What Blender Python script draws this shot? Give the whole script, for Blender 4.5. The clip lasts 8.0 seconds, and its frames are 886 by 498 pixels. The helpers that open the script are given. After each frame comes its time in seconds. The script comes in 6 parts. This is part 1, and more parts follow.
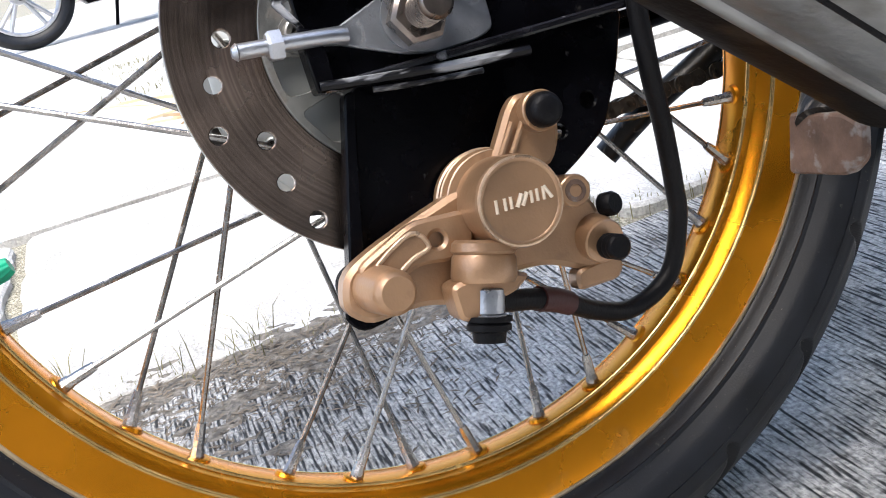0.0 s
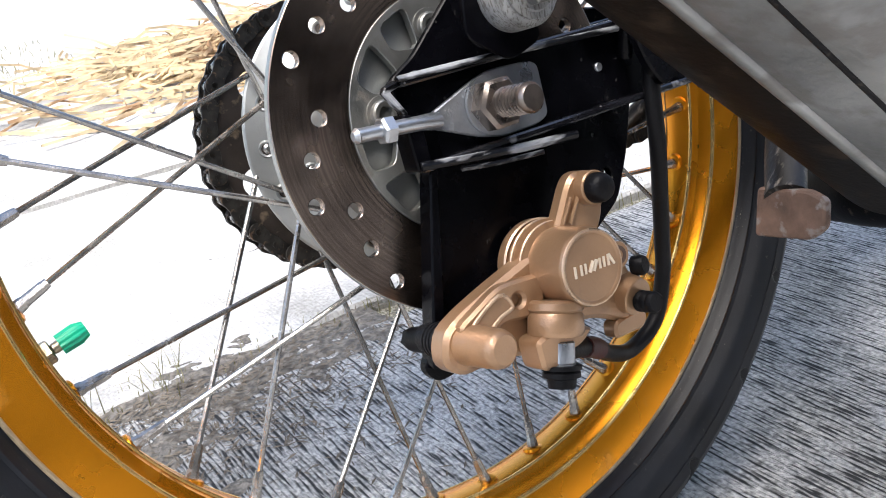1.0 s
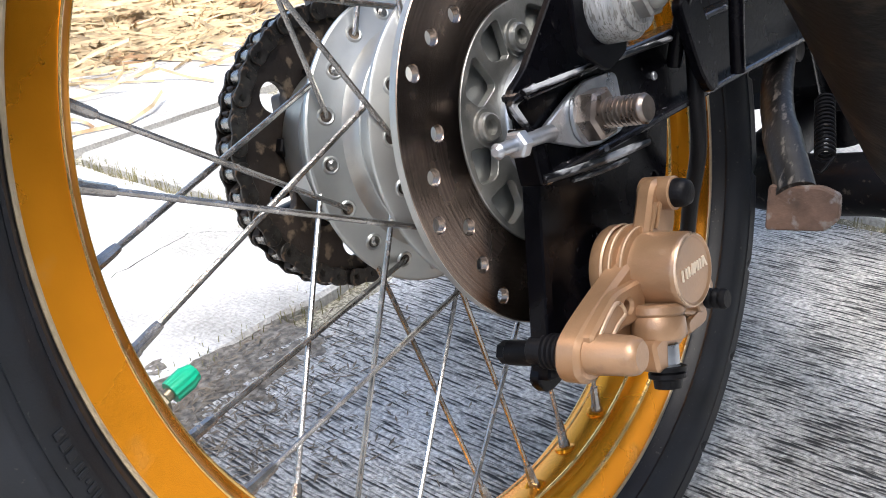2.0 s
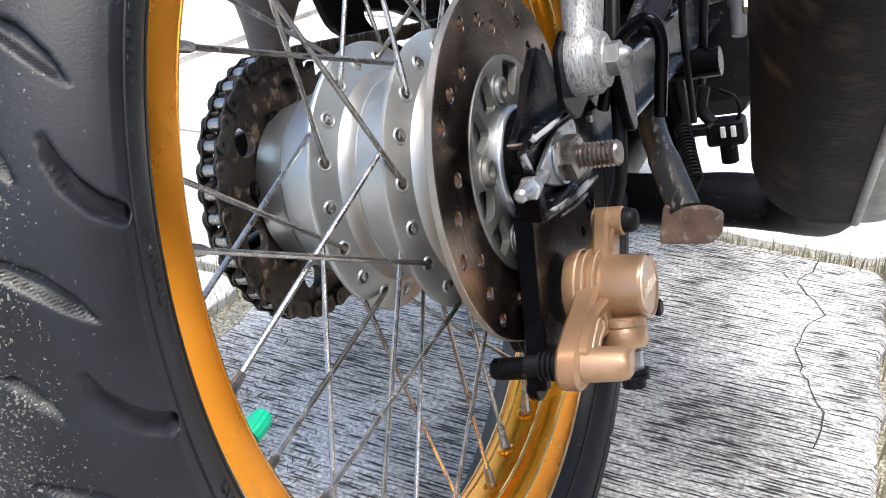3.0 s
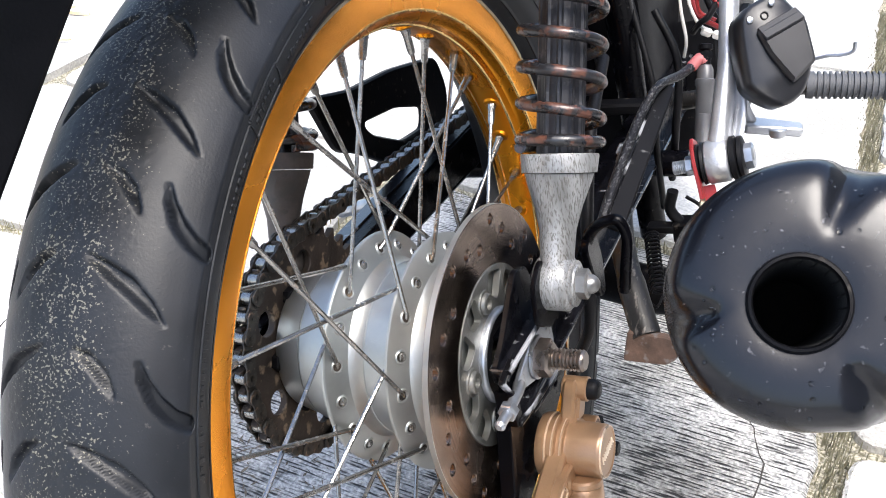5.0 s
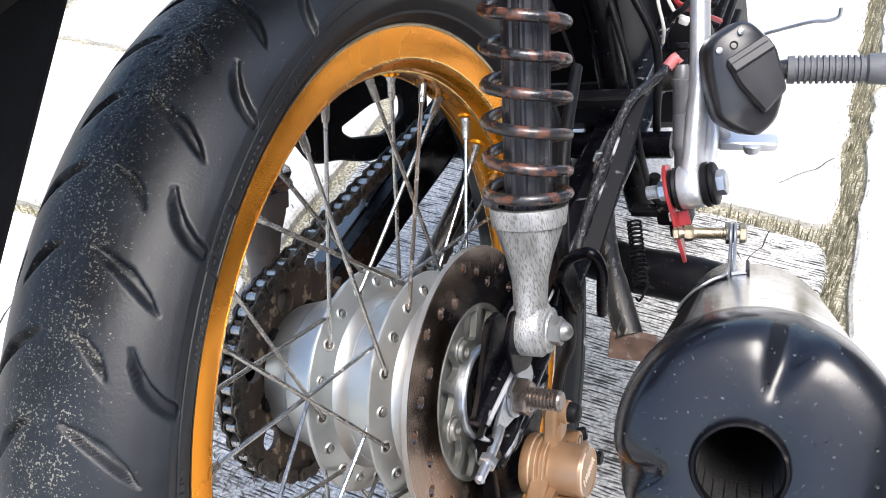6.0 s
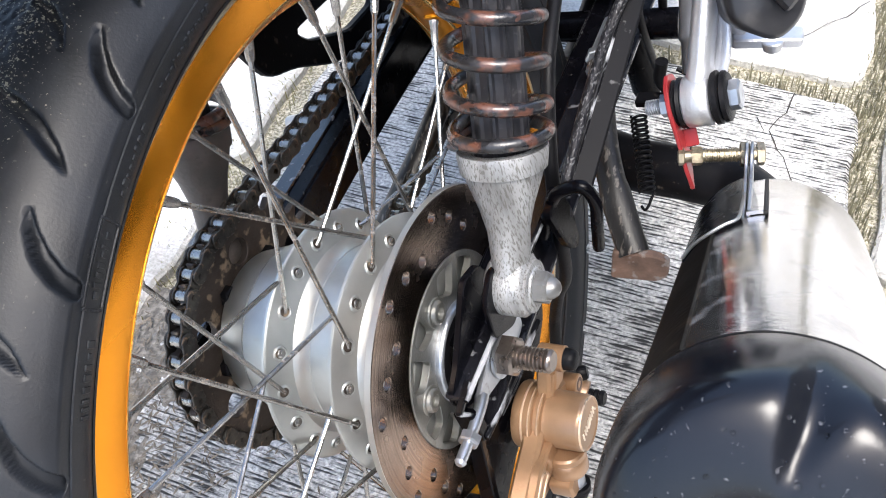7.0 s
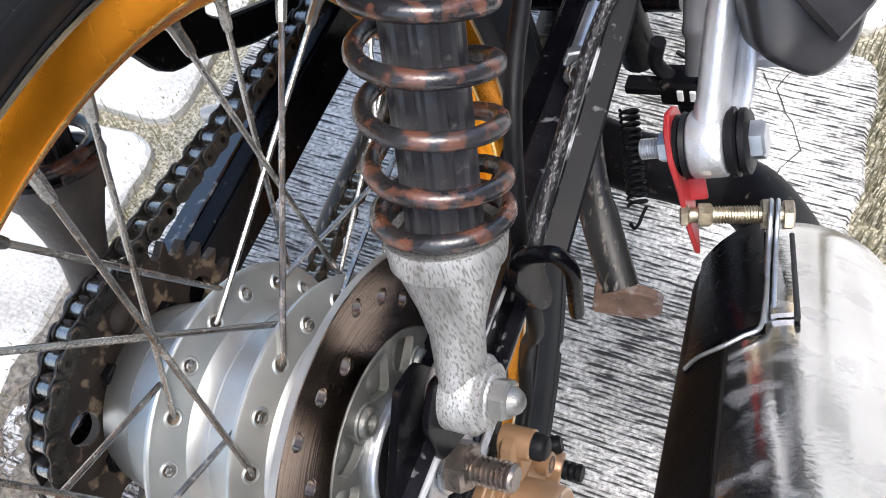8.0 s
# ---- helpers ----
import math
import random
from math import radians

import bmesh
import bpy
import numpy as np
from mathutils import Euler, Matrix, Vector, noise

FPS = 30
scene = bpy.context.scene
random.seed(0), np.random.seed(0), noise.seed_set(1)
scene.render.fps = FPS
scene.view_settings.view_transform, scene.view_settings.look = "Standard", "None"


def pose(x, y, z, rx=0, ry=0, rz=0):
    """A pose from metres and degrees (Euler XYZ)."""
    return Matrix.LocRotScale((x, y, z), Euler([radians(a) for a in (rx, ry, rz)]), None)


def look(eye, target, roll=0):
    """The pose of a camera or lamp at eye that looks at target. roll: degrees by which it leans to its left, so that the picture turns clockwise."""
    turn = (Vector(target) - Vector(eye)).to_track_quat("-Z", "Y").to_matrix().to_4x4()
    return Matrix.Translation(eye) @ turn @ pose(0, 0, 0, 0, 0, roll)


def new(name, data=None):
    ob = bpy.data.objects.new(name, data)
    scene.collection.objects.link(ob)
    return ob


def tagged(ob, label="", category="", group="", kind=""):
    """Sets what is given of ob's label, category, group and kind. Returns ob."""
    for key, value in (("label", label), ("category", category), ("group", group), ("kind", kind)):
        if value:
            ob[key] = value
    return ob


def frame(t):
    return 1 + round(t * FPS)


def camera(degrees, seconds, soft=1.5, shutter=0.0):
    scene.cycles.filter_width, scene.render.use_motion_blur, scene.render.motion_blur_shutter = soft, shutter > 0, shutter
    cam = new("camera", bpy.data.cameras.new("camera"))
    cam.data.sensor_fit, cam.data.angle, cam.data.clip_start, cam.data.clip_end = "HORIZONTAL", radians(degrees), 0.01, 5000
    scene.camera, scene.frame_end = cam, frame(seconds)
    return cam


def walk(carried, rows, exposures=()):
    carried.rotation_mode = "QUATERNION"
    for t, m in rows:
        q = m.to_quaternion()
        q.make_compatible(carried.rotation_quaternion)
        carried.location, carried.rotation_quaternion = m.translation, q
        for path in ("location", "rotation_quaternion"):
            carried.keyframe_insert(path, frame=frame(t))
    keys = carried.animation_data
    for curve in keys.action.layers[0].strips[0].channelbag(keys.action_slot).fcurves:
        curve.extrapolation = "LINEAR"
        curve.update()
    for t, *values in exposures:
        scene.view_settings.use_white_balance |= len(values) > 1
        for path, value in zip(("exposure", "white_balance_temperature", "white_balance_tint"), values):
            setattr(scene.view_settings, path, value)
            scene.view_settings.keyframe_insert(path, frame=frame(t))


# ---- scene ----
PATH = [
    (0, (0.4340, -0.1180, 0.3408), (-0.4595, 0.1541, -0.0164), -13.79),
    (0.5, (0.4360, -0.1775, 0.3727), (-0.4150, 0.1973, 0.0049), -11.57),
    (1, (0.4090, -0.2434, 0.4005), (-0.3693, 0.2511, 0.0139), -8.39),
    (1.5, (0.3534, -0.2953, 0.4091), (-0.3652, 0.2766, 0.0134), -7.89),
    (1.7, (0.3312, -0.3164, 0.4150), (-0.3450, 0.2972, 0.0071), -6.88),
    (2.8, (0.2234, -0.4277, 0.4481), (-0.1822, 0.3826, 0.0250), -1.40),
    (3, (0.2114, -0.4432, 0.4610), (-0.1560, 0.3824, 0.0328), -0.72),
    (3.5, (0.1967, -0.4713, 0.5052), (-0.1214, 0.3685, 0.0654), 0.14),
    (4, (0.2003, -0.4837, 0.5677), (-0.1235, 0.3454, 0.1119), 0.28),
    (4.5, (0.2080, -0.4628, 0.6215), (-0.1310, 0.3437, 0.1370), -0.09),
    (4.7, (0.2058, -0.4447, 0.6383), (-0.1337, 0.3432, 0.1245), 0.74),
    (5.8, (0.2003, -0.3848, 0.7542), (-0.0708, 0.2383, 0.1640), -1.77),
    (6, (0.2009, -0.3609, 0.7615), (-0.0755, 0.2497, 0.1608), -3.29),
    (6.5, (0.2113, -0.3136, 0.7724), (-0.0709, 0.2611, 0.1398), -7.50),
    (7, (0.1905, -0.2512, 0.7455), (-0.0707, 0.2388, 0.0372), -9.30),
    (7.5, (0.1603, -0.1546, 0.7245), (-0.0443, 0.2543, -0.0507), -8.05),
    (8, (0.1573, -0.1123, 0.6982), (-0.0650, 0.2976, -0.0716), -9.99),
]
cam = camera(50.5, 8.0, soft=1.0)
walk(cam, [(t, look(eye, target, roll)) for t, eye, target, roll in PATH], [(0, 1.55), (1.7, 1.53), (2.8, 1.67), (4.6, 1.63), (5.8, 1.80), (7.2, 1.83), (8, 1.74)])

# ---- light: bright overcast day, a veiled sun high behind the machine's right ----
SUN_EL, SUN_AZ = radians(67), radians(140)
world = bpy.data.worlds.new("sky")
scene.world = world
world.use_nodes = True
wn = world.node_tree
sky = wn.nodes.new("ShaderNodeTexSky")
sky.sky_type = "NISHITA"
sky.sun_disc = False
sky.sun_elevation, sky.sun_rotation = SUN_EL, SUN_AZ
sky.air_density, sky.dust_density, sky.ozone_density = 1.0, 3.0, 1.0
wn.links.new(sky.outputs[0], wn.nodes["Background"].inputs[0])
wn.nodes["Background"].inputs[1].default_value = 0.15
sun = new("sun", bpy.data.lights.new("sun", "SUN"))
sun.data.energy, sun.data.angle, sun.data.color = 1.5, radians(32), (1.0, 0.98, 0.95)
to_sun = Vector((math.sin(SUN_AZ) * math.cos(SUN_EL), math.cos(SUN_AZ) * math.cos(SUN_EL), math.sin(SUN_EL)))
sun.matrix_world = look((0, 0, 5), Vector((0, 0, 5)) - to_sun)
scene.view_settings.exposure = 1.7

# ---- materials ----
def material(name, base, rough=0.5, metal=0.0, vary=0.25, scale=60.0, bump=0.15, fine=600.0, coat=0.0, tint=None, spots=0.0, spot_at=0.6, spot_scale=None, spec=0.5, stretch=None):
    """A surface with broad stains and fine grain. tint: a second colour that shows in spots."""
    m = bpy.data.materials.new(name)
    m.use_nodes = True
    nt = m.node_tree
    n, l = nt.nodes, nt.links
    b = n["Principled BSDF"]
    geo = n.new("ShaderNodeTexCoord")
    place = geo.outputs["Object"]
    if stretch:
        squeeze = n.new("ShaderNodeMapping")
        squeeze.inputs["Scale"].default_value = stretch
        l.new(place, squeeze.inputs["Vector"])
        place = squeeze.outputs[0]
    big, small = n.new("ShaderNodeTexNoise"), n.new("ShaderNodeTexNoise")
    for tex, sc, det in ((big, scale, 5), (small, fine, 3)):
        tex.inputs["Scale"].default_value, tex.inputs["Detail"].default_value = sc, det
        l.new(place, tex.inputs["Vector"])
    ramp = n.new("ShaderNodeMapRange")
    ramp.inputs["From Min"].default_value, ramp.inputs["From Max"].default_value = 0.3, 0.7
    ramp.inputs["To Min"].default_value, ramp.inputs["To Max"].default_value = 1 - vary, 1 + vary * 0.6
    l.new(big.outputs["Fac"], ramp.inputs["Value"])
    mix = n.new("ShaderNodeVectorMath")
    mix.operation = "SCALE"
    l.new(ramp.outputs[0], mix.inputs["Scale"])
    mix.inputs[0].default_value = base
    colour = mix.outputs[0]
    if tint:
        spot = n.new("ShaderNodeTexNoise")
        spot.inputs["Scale"].default_value, spot.inputs["Detail"].default_value = spot_scale or scale * 2.2, 8
        l.new(place, spot.inputs["Vector"])
        edge = n.new("ShaderNodeMapRange")
        edge.inputs["From Min"].default_value, edge.inputs["From Max"].default_value = spot_at - 0.04, spot_at + 0.06
        edge.inputs["To Max"].default_value = spots
        l.new(spot.outputs["Fac"], edge.inputs["Value"])
        two = n.new("ShaderNodeMix")
        two.data_type = "RGBA"
        l.new(edge.outputs[0], two.inputs["Factor"])
        l.new(colour, two.inputs[6])
        two.inputs[7].default_value = (*tint, 1)
        colour = two.outputs[2]
        if metal > 0:
            less = n.new("ShaderNodeMath")
            less.operation = "MULTIPLY_ADD"
            l.new(edge.outputs[0], less.inputs[0])
            less.inputs[1].default_value, less.inputs[2].default_value = -0.9 * metal, metal
            l.new(less.outputs[0], b.inputs["Metallic"])
    l.new(colour, b.inputs["Base Color"])
    if not (tint and metal > 0):
        b.inputs["Metallic"].default_value = metal
    rr = n.new("ShaderNodeMapRange")
    rr.inputs["To Min"].default_value, rr.inputs["To Max"].default_value = max(rough - 0.12, 0.03), min(rough + 0.15, 1)
    l.new(big.outputs["Fac"], rr.inputs["Value"])
    l.new(rr.outputs[0], b.inputs["Roughness"])
    b.inputs["Specular IOR Level"].default_value = spec
    b.inputs["Coat Weight"].default_value, b.inputs["Coat Roughness"].default_value = coat, 0.15
    if bump:
        bp = n.new("ShaderNodeBump")
        bp.inputs["Strength"].default_value, bp.inputs["Distance"].default_value = bump, 0.0008
        l.new(small.outputs["Fac"], bp.inputs["Height"])
        l.new(bp.outputs[0], b.inputs["Normal"])
    return m


GOLD = material("gold_anodised_aluminium", (0.74, 0.275, 0.012), 0.25, 0.88, 0.12, 18, 0.06, 900, 0, (0.50, 0.26, 0.06), 0.3, 0.68, 30)
TYRE = material("tyre_rubber", (0.006, 0.0075, 0.0105), 0.46, 0, 0.55, 38, 0.12, 900, 0, (0.15, 0.14, 0.12), 0.4, 0.71, 320, 0.38)
RIM_GLINT = material("rim_edge_highlight", (0.56, 0.45, 0.30), 0.32, 0.8, 0.3, 60, 0.3, 700, 0, (0.30, 0.24, 0.16), 0.6, 0.62, 160)
RIDGE_GLINT = material("gold_ridge_highlight", (0.86, 0.58, 0.22), 0.22, 0.9, 0.25, 60, 0.1, 900)
ALU = material("hub_aluminium", (0.41, 0.425, 0.415), 0.38, 0.85, 0.2, 30, 0.12, 1200, 0, (0.35, 0.33, 0.3), 0.5, 0.68, 90)
STEEL = material("spoke_steel", (0.33, 0.32, 0.305), 0.22, 0.92, 0.35, 120, 0.2, 900, 0, (0.12, 0.09, 0.07), 0.55, 0.62, 240)
ZINC = material("zinc_plated_steel", (0.39, 0.41, 0.44), 0.3, 0.85, 0.3, 60, 0.2, 900, 0, (0.12, 0.11, 0.10), 0.6, 0.66, 170)
YZINC = material("yellow_zinc_plated_steel", (0.36, 0.31, 0.22), 0.33, 0.85, 0.4, 150, 0.2, 900, 0, (0.09, 0.06, 0.04), 0.7, 0.60, 260)
BROWNED = material("browned_thread_steel", (0.20, 0.17, 0.15), 0.28, 0.88, 0.3, 160, 0.1, 900, 0, (0.10, 0.05, 0.04), 0.5, 0.62, 120)
EDGE = material("gloss_black_edges", (0.006, 0.006, 0.008), 0.22, 0, 0.4, 60, 0.1, 400, 0.3, (0.25, 0.25, 0.26), 0.7, 0.64, 120, 0.6)
CARRIER = material("brushed_disc_carrier", (0.235, 0.235, 0.22), 0.36, 0.8, 0.3, 50, 0.3, 700, 0, (0.13, 0.11, 0.09), 0.6, 0.60, 120)
BRONZE = material("bronze_caliper_paint", (0.37, 0.22, 0.12), 0.36, 0.45, 0.2, 40, 0.2, 700, 0.35, (0.22, 0.12, 0.065), 0.4, 0.66, 110)
BLACK = material("black_frame_paint", (0.002, 0.002, 0.003), 0.24, 0, 0.4, 60, 0.08, 500, 0.0, (0.09, 0.085, 0.08), 0.6, 0.72, 190, 0.09)
DULL = material("dull_black_steel", (0.004, 0.004, 0.005), 0.45, 0, 0.5, 60, 0.12, 500, 0.0, (0.07, 0.06, 0.05), 0.7, 0.66, 150, 0.09)
PLASTIC = material("black_plastic", (0.0035, 0.0035, 0.0045), 0.36, 0, 0.2, 60, 0.1, 800, spec=0.09)
RUBBER = material("black_rubber", (0.005, 0.005, 0.006), 0.45, 0, 0.3, 80, 0.3, 900, spec=0.14)
GREYRUB = material("dusty_grey_rubber", (0.075, 0.078, 0.085), 0.6, 0, 0.3, 80, 0.3, 900)
CAST = material("flaked_silver_paint", (0.30, 0.305, 0.305), 0.42, 0.45, 0.5, 90, 0.6, 620, 0, (0.06, 0.055, 0.045), 0.75, 0.545, 1150, stretch=(1, 0.8, 0.16))
SPRING = material("rusted_spring_steel", (0.016, 0.016, 0.018), 0.26, 0.1, 0.4, 70, 0.4, 420, 0.2, (0.105, 0.042, 0.026), 0.8, 0.53, 110)
RUST = material("rusted_steel", (0.14, 0.085, 0.06), 0.72, 0.1, 0.5, 80, 0.8, 420, 0, (0.22, 0.2, 0.19), 0.8, 0.6, 120)
DAMPER = material("dusty_damper_paint", (0.022, 0.022, 0.026), 0.4, 0.2, 0.4, 30, 0.4, 300, 0, (0.12, 0.11, 0.11), 0.5, 0.64, 240)
LEGPAINT = material("worn_stand_paint", (0.016, 0.015, 0.014), 0.4, 0.3, 0.5, 80, 0.4, 420, 0, (0.15, 0.13, 0.11), 0.8, 0.60, 260, stretch=(1, 0.4, 0.4))
CHAIN = material("oily_chain_steel", (0.045, 0.042, 0.038), 0.42, 0.6, 0.5, 160, 0.4, 600, 0, (0.16, 0.1, 0.06), 0.7, 0.6, 260)
ROLLER = material("polished_roller_steel", (0.30, 0.29, 0.27), 0.26, 0.9, 0.3, 200, 0.1, 900)
SPROCKET = material("greasy_sprocket_steel", (0.032, 0.024, 0.019), 0.6, 0.35, 0.5, 70, 0.6, 320, 0, (0.2, 0.15, 0.1), 0.7, 0.6, 130)
CHROME = material("polished_stainless", (0.54, 0.535, 0.525), 0.14, 1.0, 0.25, 14, 0.12, 400, 0, (0.22, 0.20, 0.18), 0.45, 0.60, 60)
# near black holds the mirrored dark machine; the brown spots are grime
FLANK = material("dark_reflection_shell", (0.0045, 0.0036, 0.003), 0.5, 0.0, 0.5, 22, 0.3, 300, 0, (0.03, 0.02, 0.013), 0.6, 0.60, 60, 0.06)
DULLZINC = material("dusty_zinc", (0.21, 0.21, 0.205), 0.38, 0.7, 0.4, 60, 0.3, 700, 0, (0.10, 0.09, 0.08), 0.6, 0.60, 150)
DARKZINC = material("grimy_nut_steel", (0.13, 0.13, 0.135), 0.34, 0.8, 0.4, 60, 0.2, 700, 0, (0.05, 0.045, 0.04), 0.6, 0.6, 150)
GRIMY = material("grimy_stainless", (0.23, 0.235, 0.235), 0.36, 0.8, 0.5, 25, 0.5, 260, 0, (0.07, 0.06, 0.05), 0.6, 0.55, 70, stretch=(1, 0.4, 1))
BRAID = material("braided_hose_sleeve", (0.012, 0.012, 0.014), 0.35, 0.2, 0.4, 120, 0.6, 900, 0, (0.13, 0.13, 0.135), 0.7, 0.58, 900, 0.2, stretch=(1, 0.3, 1))
SATIN = material("satin_black_strut", (0.004, 0.004, 0.005), 0.5, 0, 0.3, 40, 0.04, 500, 0.0, (0.13, 0.13, 0.13), 0.7, 0.70, 160, 0.12)
CHIPPED = material("chipped_black_paint", (0.004, 0.004, 0.005), 0.3, 0.1, 0.4, 60, 0.3, 420, 0.0, (0.36, 0.37, 0.39), 0.85, 0.53, 130, 0.2, stretch=(1, 0.25, 1))
GREEN = material("green_valve_cap_plastic", (0.0, 0.36, 0.20), 0.4, 0, 0.1, 60, 0.1, 500)
RED = material("red_anodised_plate", (0.24, 0.018, 0.02), 0.35, 0.2, 0.2, 60, 0.1, 500)
SILVER = material("cast_silver_bracket", (0.47, 0.48, 0.50), 0.36, 0.7, 0.15, 40, 0.3, 700)
SOOT_AND_SHADE = material("soot_and_shade_black", (0.006, 0.006, 0.006), 0.9, 0, 0.2, 60, 0.3, 400)
PALE_MARK = material("pale_marks_and_highlight", (0.55, 0.55, 0.55), 0.5, 0, 0.05, 60, 0.0, 400)
CREAM = material("raised_logo_metal", (0.82, 0.70, 0.55), 0.38, 0.3, 0.05, 60, 0.0, 400)


def disc_steel():
    """Worn brake track: dark heat-browned steel with fine rings."""
    m = material("worn_brake_track", (0.24, 0.185, 0.15), 0.23, 1.0, 0.35, 35, 0.0, 500)
    nt = m.node_tree
    n, l = nt.nodes, nt.links
    co = n.new("ShaderNodeTexCoord")
    flat = n.new("ShaderNodeVectorMath")
    flat.operation = "MULTIPLY"
    flat.inputs[1].default_value = (0, 1, 1)
    l.new(co.outputs["Object"], flat.inputs[0])
    length = n.new("ShaderNodeVectorMath")
    length.operation = "LENGTH"
    l.new(flat.outputs[0], length.inputs[0])
    rings = n.new("ShaderNodeTexNoise")
    rings.noise_dimensions = "1D"
    rings.inputs["Scale"].default_value, rings.inputs["Detail"].default_value = 700, 2
    l.new(length.outputs["Value"], rings.inputs["W"])
    bp = n.new("ShaderNodeBump")
    bp.inputs["Strength"].default_value, bp.inputs["Distance"].default_value = 0.12, 0.0004
    l.new(rings.outputs["Fac"], bp.inputs["Height"])
    l.new(bp.outputs[0], n["Principled BSDF"].inputs["Normal"])
    b = n["Principled BSDF"]
    around = n.new("ShaderNodeTangent")
    around.direction_type, around.axis = "RADIAL", "X"
    b.inputs["Anisotropic"].default_value = 0.5
    l.new(around.outputs[0], b.inputs["Tangent"])
    under = b.inputs["Base Color"].links[0].from_socket
    tone = n.new("ShaderNodeMapRange")
    tone.inputs["From Min"].default_value, tone.inputs["From Max"].default_value = 0.35, 0.65
    tone.inputs["To Min"].default_value, tone.inputs["To Max"].default_value = 0.85, 1.25
    l.new(rings.outputs["Fac"], tone.inputs["Value"])
    ringed = n.new("ShaderNodeVectorMath")
    ringed.operation = "SCALE"
    l.new(under, ringed.inputs[0])
    l.new(tone.outputs[0], ringed.inputs["Scale"])
    l.new(ringed.outputs[0], b.inputs["Base Color"])
    return m


def grit_on_crown(m):
    """Pale sand grains that stick to the worn middle of the tread."""
    nt = m.node_tree
    n, l = nt.nodes, nt.links
    b = n["Principled BSDF"]
    under = b.inputs["Base Color"].links[0].from_socket
    co, cut = n.new("ShaderNodeTexCoord"), n.new("ShaderNodeSeparateXYZ")
    l.new(co.outputs["Object"], cut.inputs[0])
    off = n.new("ShaderNodeMath")
    off.operation = "ABSOLUTE"
    l.new(cut.outputs["X"], off.inputs[0])
    band = n.new("ShaderNodeMapRange")
    band.inputs["From Min"].default_value, band.inputs["From Max"].default_value = 0.012, 0.038
    band.inputs["To Min"].default_value, band.inputs["To Max"].default_value = 0.60, 0.79
    l.new(off.outputs[0], band.inputs["Value"])
    grain, clump = n.new("ShaderNodeTexNoise"), n.new("ShaderNodeTexNoise")
    for tex, sc in ((grain, 900), (clump, 60)):
        tex.inputs["Scale"].default_value, tex.inputs["Detail"].default_value = sc, 2
        l.new(co.outputs["Object"], tex.inputs["Vector"])
    lump = n.new("ShaderNodeMath")
    lump.operation = "MULTIPLY_ADD"
    l.new(clump.outputs["Fac"], lump.inputs[0])
    lump.inputs[1].default_value, lump.inputs[2].default_value = 0.22, -0.11
    total = n.new("ShaderNodeMath")
    l.new(grain.outputs["Fac"], total.inputs[0])
    l.new(lump.outputs[0], total.inputs[1])
    over = n.new("ShaderNodeMath")
    over.operation = "SUBTRACT"
    l.new(total.outputs[0], over.inputs[0])
    l.new(band.outputs[0], over.inputs[1])
    mask = n.new("ShaderNodeMapRange")
    mask.inputs["From Min"].default_value, mask.inputs["From Max"].default_value = 0.0, 0.05
    mask.inputs["To Max"].default_value = 0.75
    l.new(over.outputs[0], mask.inputs["Value"])
    two = n.new("ShaderNodeMix")
    two.data_type = "RGBA"
    l.new(mask.outputs[0], two.inputs["Factor"])
    l.new(under, two.inputs[6])
    two.inputs[7].default_value = (0.20, 0.19, 0.15, 1)
    l.new(two.outputs[2], b.inputs["Base Color"])


grit_on_crown(TYRE)
TRACK = disc_steel()
GREYBROWN = material("grimy_grey_casting", (0.075, 0.065, 0.058), 0.5, 0.2, 0.4, 50, 0.6, 300, 0, (0.05, 0.045, 0.04), 0.8, 0.55, 120)


